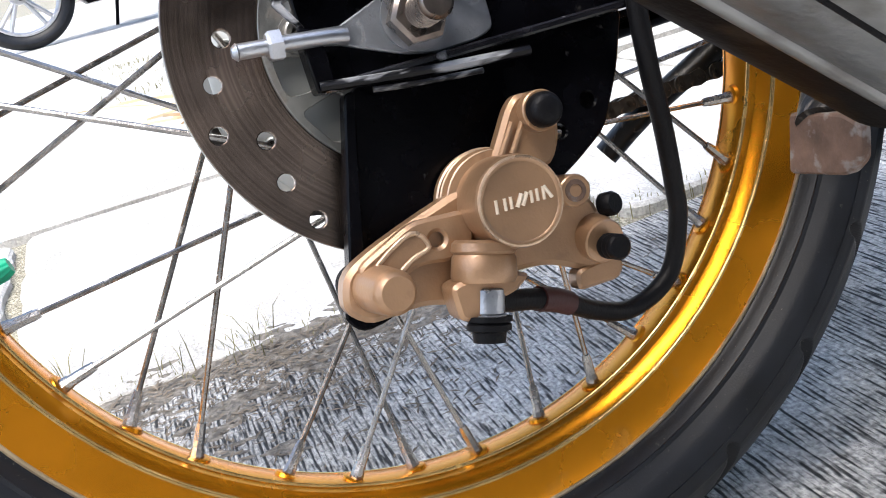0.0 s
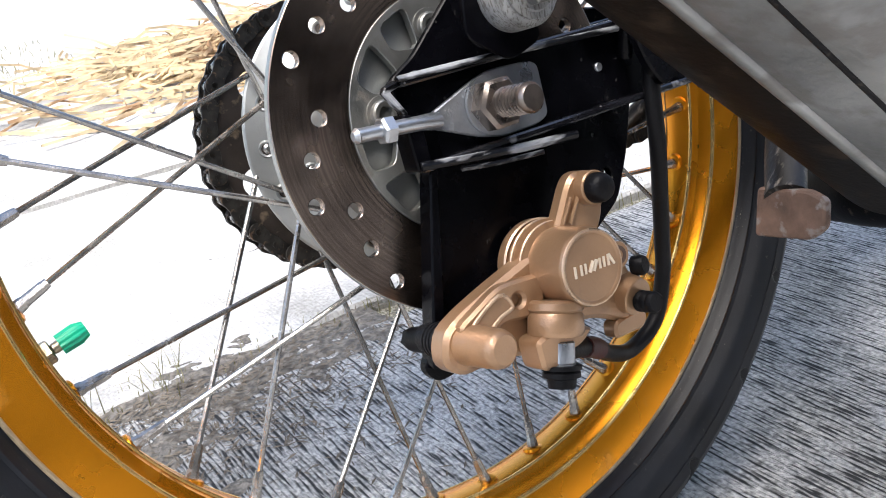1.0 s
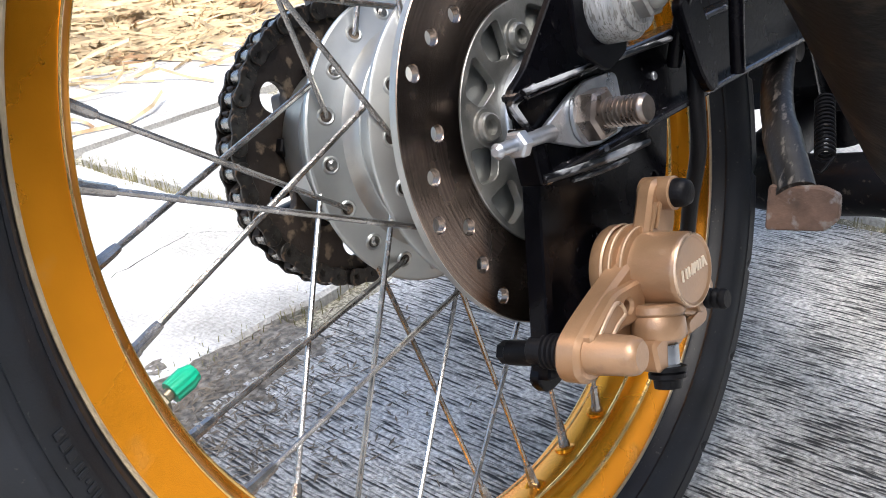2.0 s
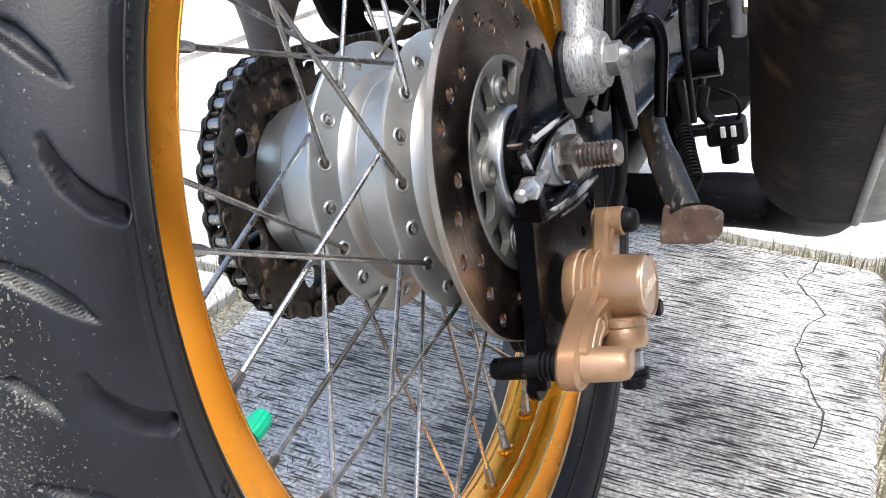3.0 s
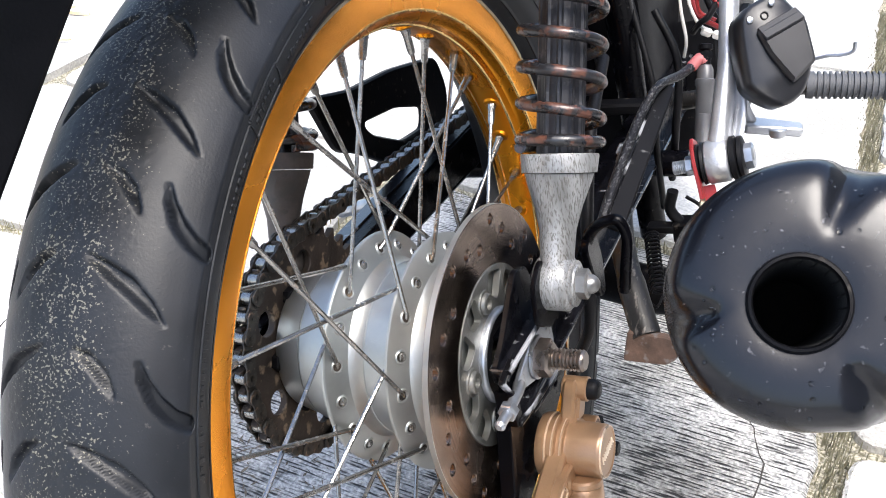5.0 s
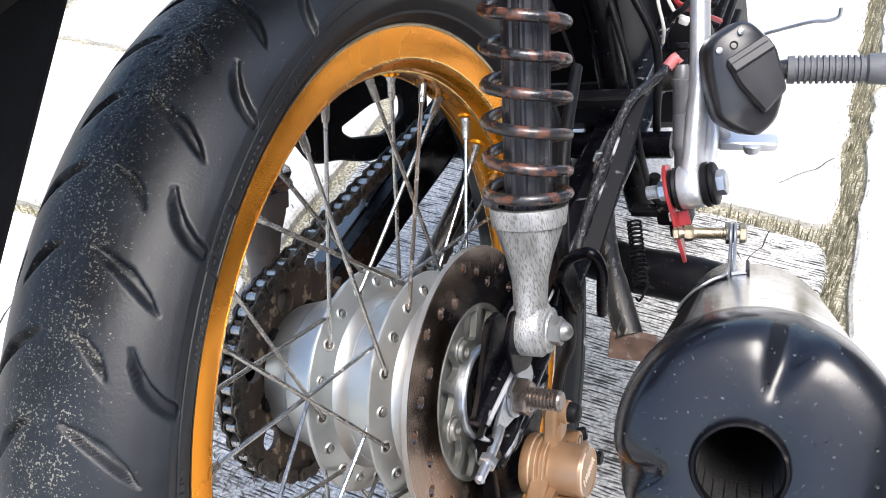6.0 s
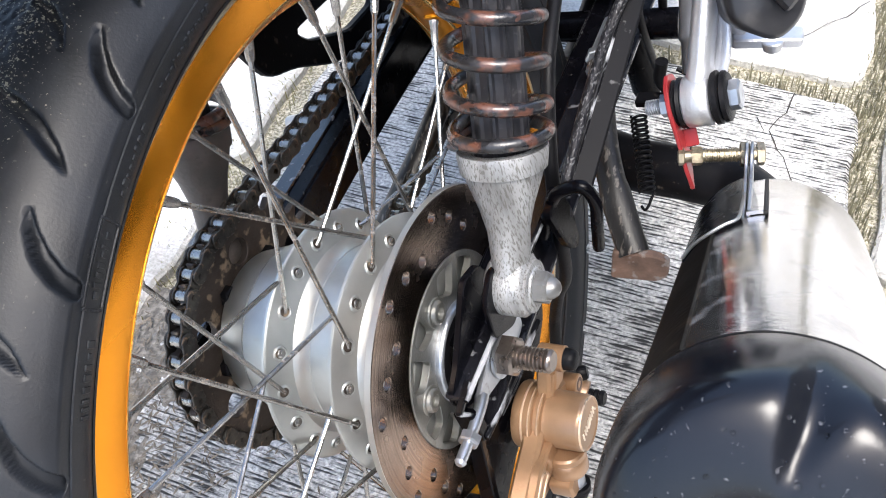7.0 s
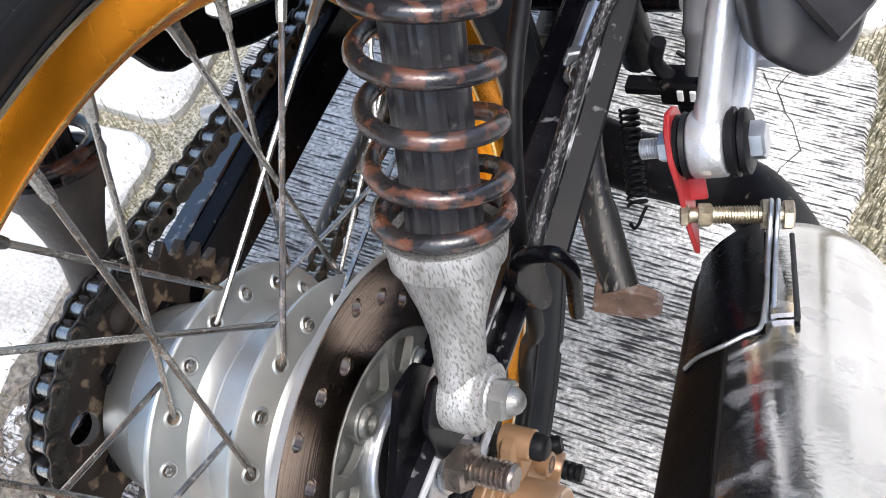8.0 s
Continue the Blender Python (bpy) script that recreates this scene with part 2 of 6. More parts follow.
def concrete(name, base, dark, broom, stain_scale, mottled):
    """Concrete; broom: depth of the brushed furrows that run across the slab, and of the shade painted in them."""
    m = bpy.data.materials.new(name)
    m.use_nodes = True
    nt = m.node_tree
    n, l = nt.nodes, nt.links
    b = n["Principled BSDF"]
    b.inputs["Roughness"].default_value = 0.85
    co = n.new("ShaderNodeTexCoord")
    stain, grit = n.new("ShaderNodeTexNoise"), n.new("ShaderNodeTexNoise")
    for tex, sc, det in ((stain, stain_scale, 9), (grit, 260, 5)):
        tex.inputs["Scale"].default_value, tex.inputs["Detail"].default_value = sc, det
        l.new(co.outputs["Object"], tex.inputs["Vector"])
    wave = n.new("ShaderNodeTexNoise")
    wave.inputs["Scale"].default_value, wave.inputs["Detail"].default_value = 1.0, 3
    wave.inputs["Distortion"].default_value = 0.05
    stretch = n.new("ShaderNodeMapping")
    stretch.inputs["Rotation"].default_value = (0, 0, radians(8))
    stretch.inputs["Scale"].default_value = (36, 270, 1)
    l.new(co.outputs["Object"], stretch.inputs["Vector"])
    l.new(stretch.outputs[0], wave.inputs["Vector"])
    ramp = n.new("ShaderNodeMapRange")
    ramp.inputs["From Min"].default_value, ramp.inputs["From Max"].default_value = 0.36, 0.66
    l.new(stain.outputs["Fac"], ramp.inputs["Value"])
    two = n.new("ShaderNodeMix")
    two.data_type = "RGBA"
    l.new(ramp.outputs[0], two.inputs["Factor"])
    two.inputs[6].default_value, two.inputs[7].default_value = (*dark, 1), (*base, 1)
    # shade in the furrows is multiplied into the colour, near black at full broom
    furrow_shade = n.new("ShaderNodeMapRange")
    furrow_shade.inputs["From Min"].default_value, furrow_shade.inputs["From Max"].default_value = 0.38, 0.54
    furrow_shade.inputs["To Min"].default_value = 1 - 0.94 * broom
    worn = n.new("ShaderNodeMath")
    worn.operation = "MULTIPLY_ADD"
    l.new(stain.outputs["Fac"], worn.inputs[0])
    worn.inputs[1].default_value = 0.34
    comb = n.new("ShaderNodeTexWave")
    comb.bands_direction = "Y"
    comb.inputs["Scale"].default_value, comb.inputs["Distortion"].default_value = 80, 5.0
    comb.inputs["Detail"].default_value, comb.inputs["Detail Scale"].default_value = 3, 0.7
    longer = n.new("ShaderNodeMapping")
    longer.inputs["Rotation"].default_value = (0, 0, radians(8))
    longer.inputs["Scale"].default_value = (0.3, 1, 1)
    l.new(co.outputs["Object"], longer.inputs["Vector"])
    l.new(longer.outputs[0], comb.inputs["Vector"])
    fill = n.new("ShaderNodeMath")
    fill.operation = "MULTIPLY_ADD"
    l.new(comb.outputs["Fac"], fill.inputs[0])
    fill.inputs[1].default_value = 0.17
    less = n.new("ShaderNodeMath")
    less.operation = "SUBTRACT"
    l.new(wave.outputs["Fac"], less.inputs[0])
    less.inputs[1].default_value = 0.225
    l.new(less.outputs[0], fill.inputs[2])
    l.new(fill.outputs[0], worn.inputs[2])
    l.new(worn.outputs[0], furrow_shade.inputs["Value"])
    gr = n.new("ShaderNodeMapRange")
    gr.inputs["From Min"].default_value, gr.inputs["From Max"].default_value = 0.3, 0.7
    gr.inputs["To Min"].default_value, gr.inputs["To Max"].default_value = 1 - mottled, 1 + mottled * 0.5
    l.new(grit.outputs["Fac"], gr.inputs["Value"])
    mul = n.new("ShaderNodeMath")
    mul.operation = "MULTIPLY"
    l.new(furrow_shade.outputs[0], mul.inputs[0])
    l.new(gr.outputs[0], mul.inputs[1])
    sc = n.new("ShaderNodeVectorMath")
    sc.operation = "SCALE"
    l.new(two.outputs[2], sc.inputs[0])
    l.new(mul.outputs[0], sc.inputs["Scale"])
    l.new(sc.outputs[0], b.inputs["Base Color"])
    bp = n.new("ShaderNodeBump")
    bp.inputs["Strength"].default_value, bp.inputs["Distance"].default_value = 0.8, 0.003
    l.new(mul.outputs[0], bp.inputs["Height"])
    l.new(bp.outputs[0], b.inputs["Normal"])
    return m


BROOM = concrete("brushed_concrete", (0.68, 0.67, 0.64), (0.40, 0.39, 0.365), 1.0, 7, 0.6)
PALE = concrete("pale_worn_concrete", (0.72, 0.705, 0.67), (0.40, 0.385, 0.35), 0.10, 7, 0.28)
SOIL = material("mossy_soil", (0.37, 0.345, 0.27), 0.95, 0, 0.7, 260, 1.0, 500, 0, (0.11, 0.10, 0.055), 0.9, 0.53, 380)
CRACK = material("crack_dirt", (0.05, 0.045, 0.04), 0.95, 0, 0.3, 60, 0.5, 300)
GRASS = material("dry_green_grass", (0.24, 0.22, 0.10), 0.8, 0, 0.4, 60, 0.2, 300)
MOSS = material("moss_blades", (0.24, 0.225, 0.15), 0.85, 0, 0.5, 60, 0.2, 300)
STRAW = material("dry_straw", (0.60, 0.46, 0.27), 0.75, 0, 0.5, 14, 0.4, 200, 0, (0.24, 0.12, 0.05), 0.8, 0.60, 9)

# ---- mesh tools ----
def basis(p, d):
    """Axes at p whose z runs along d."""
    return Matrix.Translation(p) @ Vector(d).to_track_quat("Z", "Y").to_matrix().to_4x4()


def across(x):
    """Axes for plates that stand fore and aft: local x ahead, local y up, local z to the right."""
    return Matrix(((0, 0, 1, x), (1, 0, 0, 0), (0, 1, 0, 0), (0, 0, 0, 1)))


def turned(bm, m, profile, seg=24, start=0.0, end=2 * math.pi, close=False):
    """Turns (height, radius) pairs round the z axis of m. close: the profile is a ring of its own."""
    full = abs(end - start - 2 * math.pi) < 1e-6
    cols = seg if full else seg + 1
    rows = []
    for h, r in profile:
        if r < 1e-7:
            rows.append([bm.verts.new(m @ Vector((0, 0, h)))] * cols)
        else:
            rows.append([bm.verts.new(m @ Vector((r * math.cos(start + (end - start) * k / seg), r * math.sin(start + (end - start) * k / seg), h))) for k in range(cols)])
    for a, b in zip(rows, rows[1:] + ([rows[0]] if close else [])):
        for k in range(seg):
            q = (k + 1) % cols
            loop = [a[k], a[q], b[q], b[k]]
            loop = [v for i, v in enumerate(loop) if v not in loop[:i]]
            if len(loop) > 2:
                bm.faces.new(loop)
    return bm


def wheelwise(x=0.0):
    """Axes whose z is the wheel's axle, to the right."""
    return Matrix.Translation((x, 0, 0)) @ Matrix(((0, 0, 1, 0), (1, 0, 0, 0), (0, 1, 0, 0), (0, 0, 0, 1)))


def rod(bm, a, b, r, r2=None, seg=14, edge=0.0006):
    a, b = Vector(a), Vector(b)
    n, r2 = (b - a).length, r if r2 is None else r2
    e = min(edge, n / 4, r * 0.4)
    return turned(bm, basis(a, b - a), [(0, 0), (0, r - e), (e, r), (n - e, r2), (n, r2 - e), (n, 0)], seg)


def hexa(bm, at, d, r, h, seg=6):
    """A hexagonal head or nut with chamfered corners."""
    m = basis(at, d)
    turned(bm, m, [(0, 0), (0, r), (h * 0.82, r), (h, r * 0.84), (h, 0)], seg)
    return bm


def thread(bm, at, d, r, h, pitch=0.00125, seg=14):
    m, prof, z = basis(at, d), [(0, 0)], 0.0
    while z < h - pitch:
        prof += [(z, r * 0.80), (z + pitch * 0.22, r * 0.80), (z + pitch * 0.5, r), (z + pitch * 0.72, r)]
        z += pitch
    return turned(bm, m, prof + [(h, r * 0.8), (h, 0)], seg)


def glide(points, steps=8, closed=False):
    """A smooth line through the points."""
    p = [Vector(q) for q in points]
    if closed:
        p = [p[-1]] + p + [p[0], p[1]]
    else:
        p = [p[0] * 2 - p[1]] + p + [p[-1] * 2 - p[-2]]
    out = []
    for a, b, c, d in zip(p, p[1:], p[2:], p[3:]):
        for k in range(steps):
            t = k / steps
            out.append(0.5 * (2 * b + (c - a) * t + (2 * a - 5 * b + 4 * c - d) * t * t + (3 * b - a - 3 * c + d) * t ** 3))
    return out if closed else out + [p[-2]]


def tube(bm, line, r, seg=10, flat=1.0, up=(0, 0, 1), closed=False):
    """Sweeps a round (or, with flat, an oval) section along a line."""
    line = [Vector(q) for q in line]
    rows, side = [], None
    for k, q in enumerate(line):
        d = (line[(k + 1) % len(line)] if closed or k + 1 < len(line) else q) - (line[k - 1] if closed or k else q)
        d.normalize()
        if side is None:
            side = d.cross(Vector(up))
            if side.length < 1e-4:
                side = d.cross(Vector((0, 1, 0.01)))
        side = (side - d * side.dot(d)).normalized()
        top = side.cross(d)
        rr = r[k] if isinstance(r, (list, tuple)) else r
        rows.append([bm.verts.new(q + side * math.cos(2 * math.pi * j / seg) * rr + top * math.sin(2 * math.pi * j / seg) * rr * flat) for j in range(seg)])
    for a, b in zip(rows, rows[1:] + ([rows[0]] if closed else [])):
        for j in range(seg):
            bm.faces.new((a[j], a[(j + 1) % seg], b[(j + 1) % seg], b[j]))
    if not closed:
        bm.faces.new(rows[0])
        bm.faces.new(rows[-1][::-1])
    return bm


def ring(n, r, cx=0.0, cy=0.0, turn=0.0, ry=None):
    return [(cx + r * math.cos(turn + 2 * math.pi * k / n), cy + (ry or r) * math.sin(turn + 2 * math.pi * k / n)) for k in range(n)]


def rounded(poly, r, steps=4):
    """The polygon with its corners rounded."""
    out = []
    for k, p in enumerate(poly):
        p, a, b = Vector(p), Vector(poly[k - 1]), Vector(poly[(k + 1) % len(poly)])
        u, v = a - p, b - p
        c = min(r, u.length * 0.45, v.length * 0.45)
        s, e = p + u.normalized() * c, p + v.normalized() * c
        out += [tuple((1 - t) ** 2 * s + 2 * t * (1 - t) * p + t * t * e) for t in (i / steps for i in range(steps + 1))]
    return out


def plate(bm, m, poly, thick, holes=(), edge=0.0):
    """A plate with holes in the x-y plane of m, thick along its z, with chamfered rim edges."""
    levels = [(-thick / 2, edge), (-thick / 2 + edge, 0), (thick / 2 - edge, 0), (thick / 2, edge)] if edge else [(-thick / 2, 0), (thick / 2, 0)]

    def shrunk(loop, by, inward):
        if not by:
            return loop
        area = sum(a[0] * b[1] - b[0] * a[1] for a, b in zip(loop, loop[1:] + loop[:1]))
        s = (1 if area > 0 else -1) * (1 if inward else -1)
        out = []
        for k, p in enumerate(loop):
            a, b = Vector(loop[k - 1]), Vector(loop[(k + 1) % len(loop)])
            t = (b - a).normalized()
            out.append((p[0] - t.y * by * s, p[1] + t.x * by * s))
        return out

    loops = [(list(poly), True)] + [(list(h), False) for h in holes]
    caps = {0: [], len(levels) - 1: []}
    for loop, outer in loops:
        rows = []
        for z, by in levels:
            rows.append([bm.verts.new(m @ Vector((x, y, z))) for x, y in shrunk(loop, by, outer)])
        for a, b in zip(rows, rows[1:]):
            for k in range(len(a)):
                bm.faces.new((a[k], a[(k + 1) % len(a)], b[(k + 1) % len(a)], b[k]))
        for lv in caps:
            caps[lv] += [bm.edges.get((rows[lv][k], rows[lv][(k + 1) % len(loop)])) for k in range(len(loop))]
    for es in caps.values():
        bmesh.ops.triangle_fill(bm, use_beauty=True, use_dissolve=False, edges=es)
    return bm


def block(bm, m, size, edge=0.002):
    x, y, z = (v / 2 for v in size)
    return plate(bm, m, rounded([(-x, -y), (x, -y), (x, y), (-x, y)], edge * 1.5, 2), z * 2, edge=min(edge, z * 0.5))


def finish(name, bm, mat, smooth=40):
    bmesh.ops.recalc_face_normals(bm, faces=bm.faces)
    me = bpy.data.meshes.new(name)
    bm.to_mesh(me)
    bm.free()
    me.materials.append(mat)
    if smooth:
        me.shade_smooth()
        me.set_sharp_from_angle(angle=radians(smooth))
    return me


def part(name, bm, mat, parent, label="", smooth=40):
    """Links a bmesh as one mesh object under a thing or a part."""
    ob = new(name, finish(name, bm, mat, smooth))
    ob.parent = parent
    return tagged(ob, label)


def B():
    return bmesh.new()


# ---- the motorcycle's own axes: origin on the rear axle, y ahead, x to its right, leaning on its side stand ----
LEAN = 13.397
bike = tagged(new("motorcycle"), "parked motorcycle with gold spoked rear wheel leaning on its stand", "motorcycle")
bike.empty_display_size = 0.1
bike.matrix_world = pose(0, 0, 0.2757, 0, -LEAN, 0)


def polar(x, r, deg):
    return Vector((x, r * math.cos(radians(deg)), r * math.sin(radians(deg))))


# ---- tyre: one fine mesh with the moulded grooves sunk into it ----
SIDEWALL = [(0.0430, 0.2622), (0.0426, 0.2608), (0.0422, 0.2575), (0.0412, 0.2520), (0.0392, 0.2470), (0.0360, 0.2430), (0.0325, 0.2390), (0.0285, 0.2360), (0.0250, 0.2337), (0.0225, 0.2290)]


def tyre_mesh():
    # the loaded tyre leans on its left shoulder and bulges that way, so its halves differ
    right = [(0, 0.2890), (0.008, 0.2878), (0.0165, 0.2850), (0.025, 0.2808), (0.033, 0.2748), (0.0395, 0.2676), SIDEWALL[0]]
    left = [(0, 0.2890), (0.008, 0.2899), (0.016, 0.2902), (0.025, 0.2884), (0.034, 0.2842), (0.043, 0.2775), (0.051, 0.2692), (0.0552, 0.2622)]
    bulge = [(x * 1.28 if r > 0.25 else x * (1 + 0.28 * (r - 0.2290) / 0.021), r) for x, r in SIDEWALL[1:]]
    runs = []
    for near, flank, before in ((right, SIDEWALL[1:], left[1]), (left, bulge, right[1])):
        line = [(p.x, p.y) for p in glide([(-before[0], before[1], 0)] + [(x, r, 0) for x, r in near], 6)][6:] + [(p.x, p.y) for p in glide([(x, r, 0) for x, r in flank], 3)]
        px, pr = np.array(line).T
        arc = np.r_[0, np.cumsum(np.hypot(np.diff(px), np.diff(pr)))]
        q = np.unique(np.r_[np.arange(0, 0.056, 0.00105), arc[arc > 0.053]])
        runs.append((q, np.interp(q, arc, px), np.interp(q, arc, pr)))
    (s, x, r), (s2, x2, r2) = runs
    s, x, r = np.r_[-s2[:0:-1], s], np.r_[-x2[:0:-1], x], np.r_[r2[:0:-1], r]
    nseg = 1750
    a = np.linspace(0, 2 * np.pi, nseg, endpoint=False)
    A, S = np.meshgrid(np.degrees(a), s * 1000, indexing="ij")
    depth = np.zeros_like(A)
    pitch = 14.4
    # grooves: (angle, distance from the crown in mm, half-width in mm) along each stroke
    strokes = (((0.0, 33, 0.7), (1.4, 35, 1.8), (3.0, 39.5, 2.6), (4.3, 46, 3.0), (5.0, 52.5, 3.4)),
               ((-8.0, 8, 0.8), (-7.2, 15, 2.2), (-6.0, 25, 3.0), (-4.4, 34, 2.2), (-3.0, 41, 0.5)),
               ((-0.8, 7, 0.6), (-0.2, 13, 2.0), (1.0, 19, 2.2), (2.8, 25, 0.5)))
    for side, shift in ((1, 130.4), (-1, 137.6)):
        local = (A - shift + 8.5) % pitch - 8.5
        across_ = S * side
        for stroke in strokes:
            k = np.array(stroke)
            t = np.linspace(0, 1, 26)
            base = np.linspace(0, 1, len(k))
            for da, ds, w in zip(np.interp(t, base, k[:, 0]), np.interp(t, base, k[:, 1]), np.interp(t, base, k[:, 2])):
                away = (local - da + pitch / 2) % pitch - pitch / 2
                d = np.hypot(away * 4.8, across_ - ds) / w
                depth = np.maximum(depth, np.clip((1.18 - d) * 2.2, 0, 1) * min(0.0045, w * 0.0020))
    rng = np.random.default_rng(4)
    rough = rng.normal(0, 1, A.shape) * np.clip(1 - abs(S) / 34, 0, 1) * 0.00016
    R = r[None, :] - depth + rough
    X = x[None, :] - np.sign(x)[None, :] * depth * np.clip((abs(S) - 25) / 40, 0, 0.7)
    ang = a[:, None]
    co = np.stack([X, R * np.cos(ang), R * np.sin(ang)], -1).reshape(-1, 3)
    # contact patch: what would sink into the slab is pressed flat on it
    sn, cs = math.sin(radians(LEAN)), math.cos(radians(LEAN))
    sunk = np.clip(0.0006 - (0.2757 + sn * co[:, 0] + cs * co[:, 2]), 0, None)
    co[:, 0] += sunk * sn
    co[:, 2] += sunk * cs
    w = len(s)
    i, j = np.meshgrid(np.arange(nseg), np.arange(w - 1), indexing="ij")
    n = (i + 1) % nseg
    quads = np.stack([i * w + j, n * w + j, n * w + j + 1, i * w + j + 1], -1).reshape(-1, 4)
    me = bpy.data.meshes.new("tyre")
    me.vertices.add(len(co))
    me.vertices.foreach_set("co", co.astype(np.float32).ravel())
    me.loops.add(len(quads) * 4)
    me.loops.foreach_set("vertex_index", quads[:, ::-1].astype(np.int32).ravel())
    me.polygons.add(len(quads))
    me.polygons.foreach_set("loop_start", np.arange(0, len(quads) * 4, 4, dtype=np.int32))
    me.update(calc_edges=True)
    me.materials.append(TYRE)
    me.shade_smooth()
    return me


tyre = new("tyre", tyre_mesh())
tyre.parent = bike
tagged(tyre, "dusty black rear tyre with curved tread grooves")

# moulded ribs and unreadable lettering near the bead
bm = B()
for side in (1, -1):
    turned(bm, wheelwise(), [(side * 0.0318, 0.2386), (side * 0.0328, 0.2398), (side * 0.0340, 0.2402), (side * 0.0332, 0.2384)], 240, close=True)
part("bead_rib", bm, TYRE, tyre)


def sidewall_mark(bm, deg, r, w, h, tall=0.0007):
    """One raised bar on the right sidewall."""
    wall = SIDEWALL[::-1]
    x, x2 = (float(np.interp(q, [p[1] for p in wall], [p[0] for p in wall])) for q in (r - 0.001, r + 0.001))
    c = polar((x + x2) / 2, r, deg)
    out = Vector((0.002, 0, 0)) - polar(0, x2 - x, deg)
    m = basis(c, out)
    tang = polar(0, 1, deg + 90)
    z = out.normalized()
    tang = (tang - z * tang.dot(z)).normalized()
    m = Matrix((( tang.x, z.cross(tang).x, z.x, c.x), (tang.y, z.cross(tang).y, z.y, c.y), (tang.z, z.cross(tang).z, z.z, c.z), (0, 0, 0, 1)))
    block(bm, m, (w, h, tall * 2), 0.0002)


bm = B()
rng = random.Random(7)
for a0, a1, r0 in ((94, 103, 0.2500), (107, 113, 0.2500), (116.4, 121.2, 0.2520), (125, 131, 0.2500), (141, 149, 0.2545), (150.5, 155, 0.2545), (166, 171, 0.2500), (186, 204, 0.2500), (232, 262, 0.2500)):
    a = a0
    while a < a1:
        w = rng.uniform(0.0012, 0.0032)
        sidewall_mark(bm, a, r0, w, rng.choice((0.0046, 0.0046, 0.0022)))
        a += math.degrees((w + 0.0013) / 0.242)
# raised frame round one block of the lettering
for r in (0.2462, 0.2578):
    for k in range(14):
        sidewall_mark(bm, 115.6 + 0.48 * k, r, 0.0023, 0.0009, 0.0009)
for a in (115.2, 122.3):
    for k in range(5):
        sidewall_mark(bm, a, 0.2472 + 0.0024 * k, 0.0010, 0.0026, 0.0009)
tagged(part("sidewall_lettering", bm, TYRE, tyre), kind="stuff")
bm = turned(B(), wheelwise(), [(0.0418, 0.2572), (0.0428, 0.2568), (0.0427, 0.2560), (0.0415, 0.2558)], 240, close=True)
part("sidewall_rib", bm, TYRE, tyre)

# ---- rim ----
outer = [(-0.0235, 0.2325), (-0.0246, 0.2315), (-0.0244, 0.2290), (-0.0228, 0.2165), (-0.0214, 0.2120), (-0.0170, 0.2090), (-0.0150, 0.2060), (-0.0118, 0.2052), (-0.0088, 0.2037), (0.0, 0.2033),
         (0.0088, 0.2037), (0.0118, 0.2052), (0.0150, 0.2060), (0.0170, 0.2090), (0.0214, 0.2120), (0.0228, 0.2165), (0.0244, 0.2290), (0.0246, 0.2315), (0.0235, 0.2325)]
inner = [(0.0222, 0.2318), (0.0205, 0.2190), (0.0100, 0.2095), (-0.0100, 0.2095), (-0.0205, 0.2190), (-0.0222, 0.2318)]
bm = turned(B(), wheelwise(), outer + inner, 240, close=True)
rim = part("rim", bm, GOLD, bike, "gold anodised aluminium wheel rim", 28)
for s in (1, -1):
    # pale ring paints the highlight along the flange edge
    bm = turned(B(), wheelwise(), [(s * 0.0244, 0.2309), (s * 0.0252, 0.2312), (s * 0.0256, 0.2322), (s * 0.0253, 0.2331), (s * 0.0242, 0.2333)], 240, close=True)
    part("rim_edge", bm, RIM_GLINT, rim, "pale rim edge, a painted highlight")
    # thin ridges in paler gold carry the bright line that light draws along the corners
    bm = turned(B(), wheelwise(), [(s * 0.0203, 0.2110), (s * 0.0209, 0.2111), (s * 0.0217, 0.2118), (s * 0.0219, 0.2127), (s * 0.0212, 0.2128)], 240, close=True)
    part("rim_ridge", bm, RIDGE_GLINT, rim, "rim ridge in paler gold, a painted highlight")
    bm = turned(B(), wheelwise(), [(s * 0.0093, 0.2043), (s * 0.0093, 0.2036), (s * 0.0102, 0.2034), (s * 0.0108, 0.2040), (s * 0.0110, 0.2050)], 240, close=True)
    part("rim_ridge", bm, RIDGE_GLINT, rim)

# ---- spokes: 36 crossed spokes with nipples, laced left, right, in pairs ----
HUB_R = 0.0662
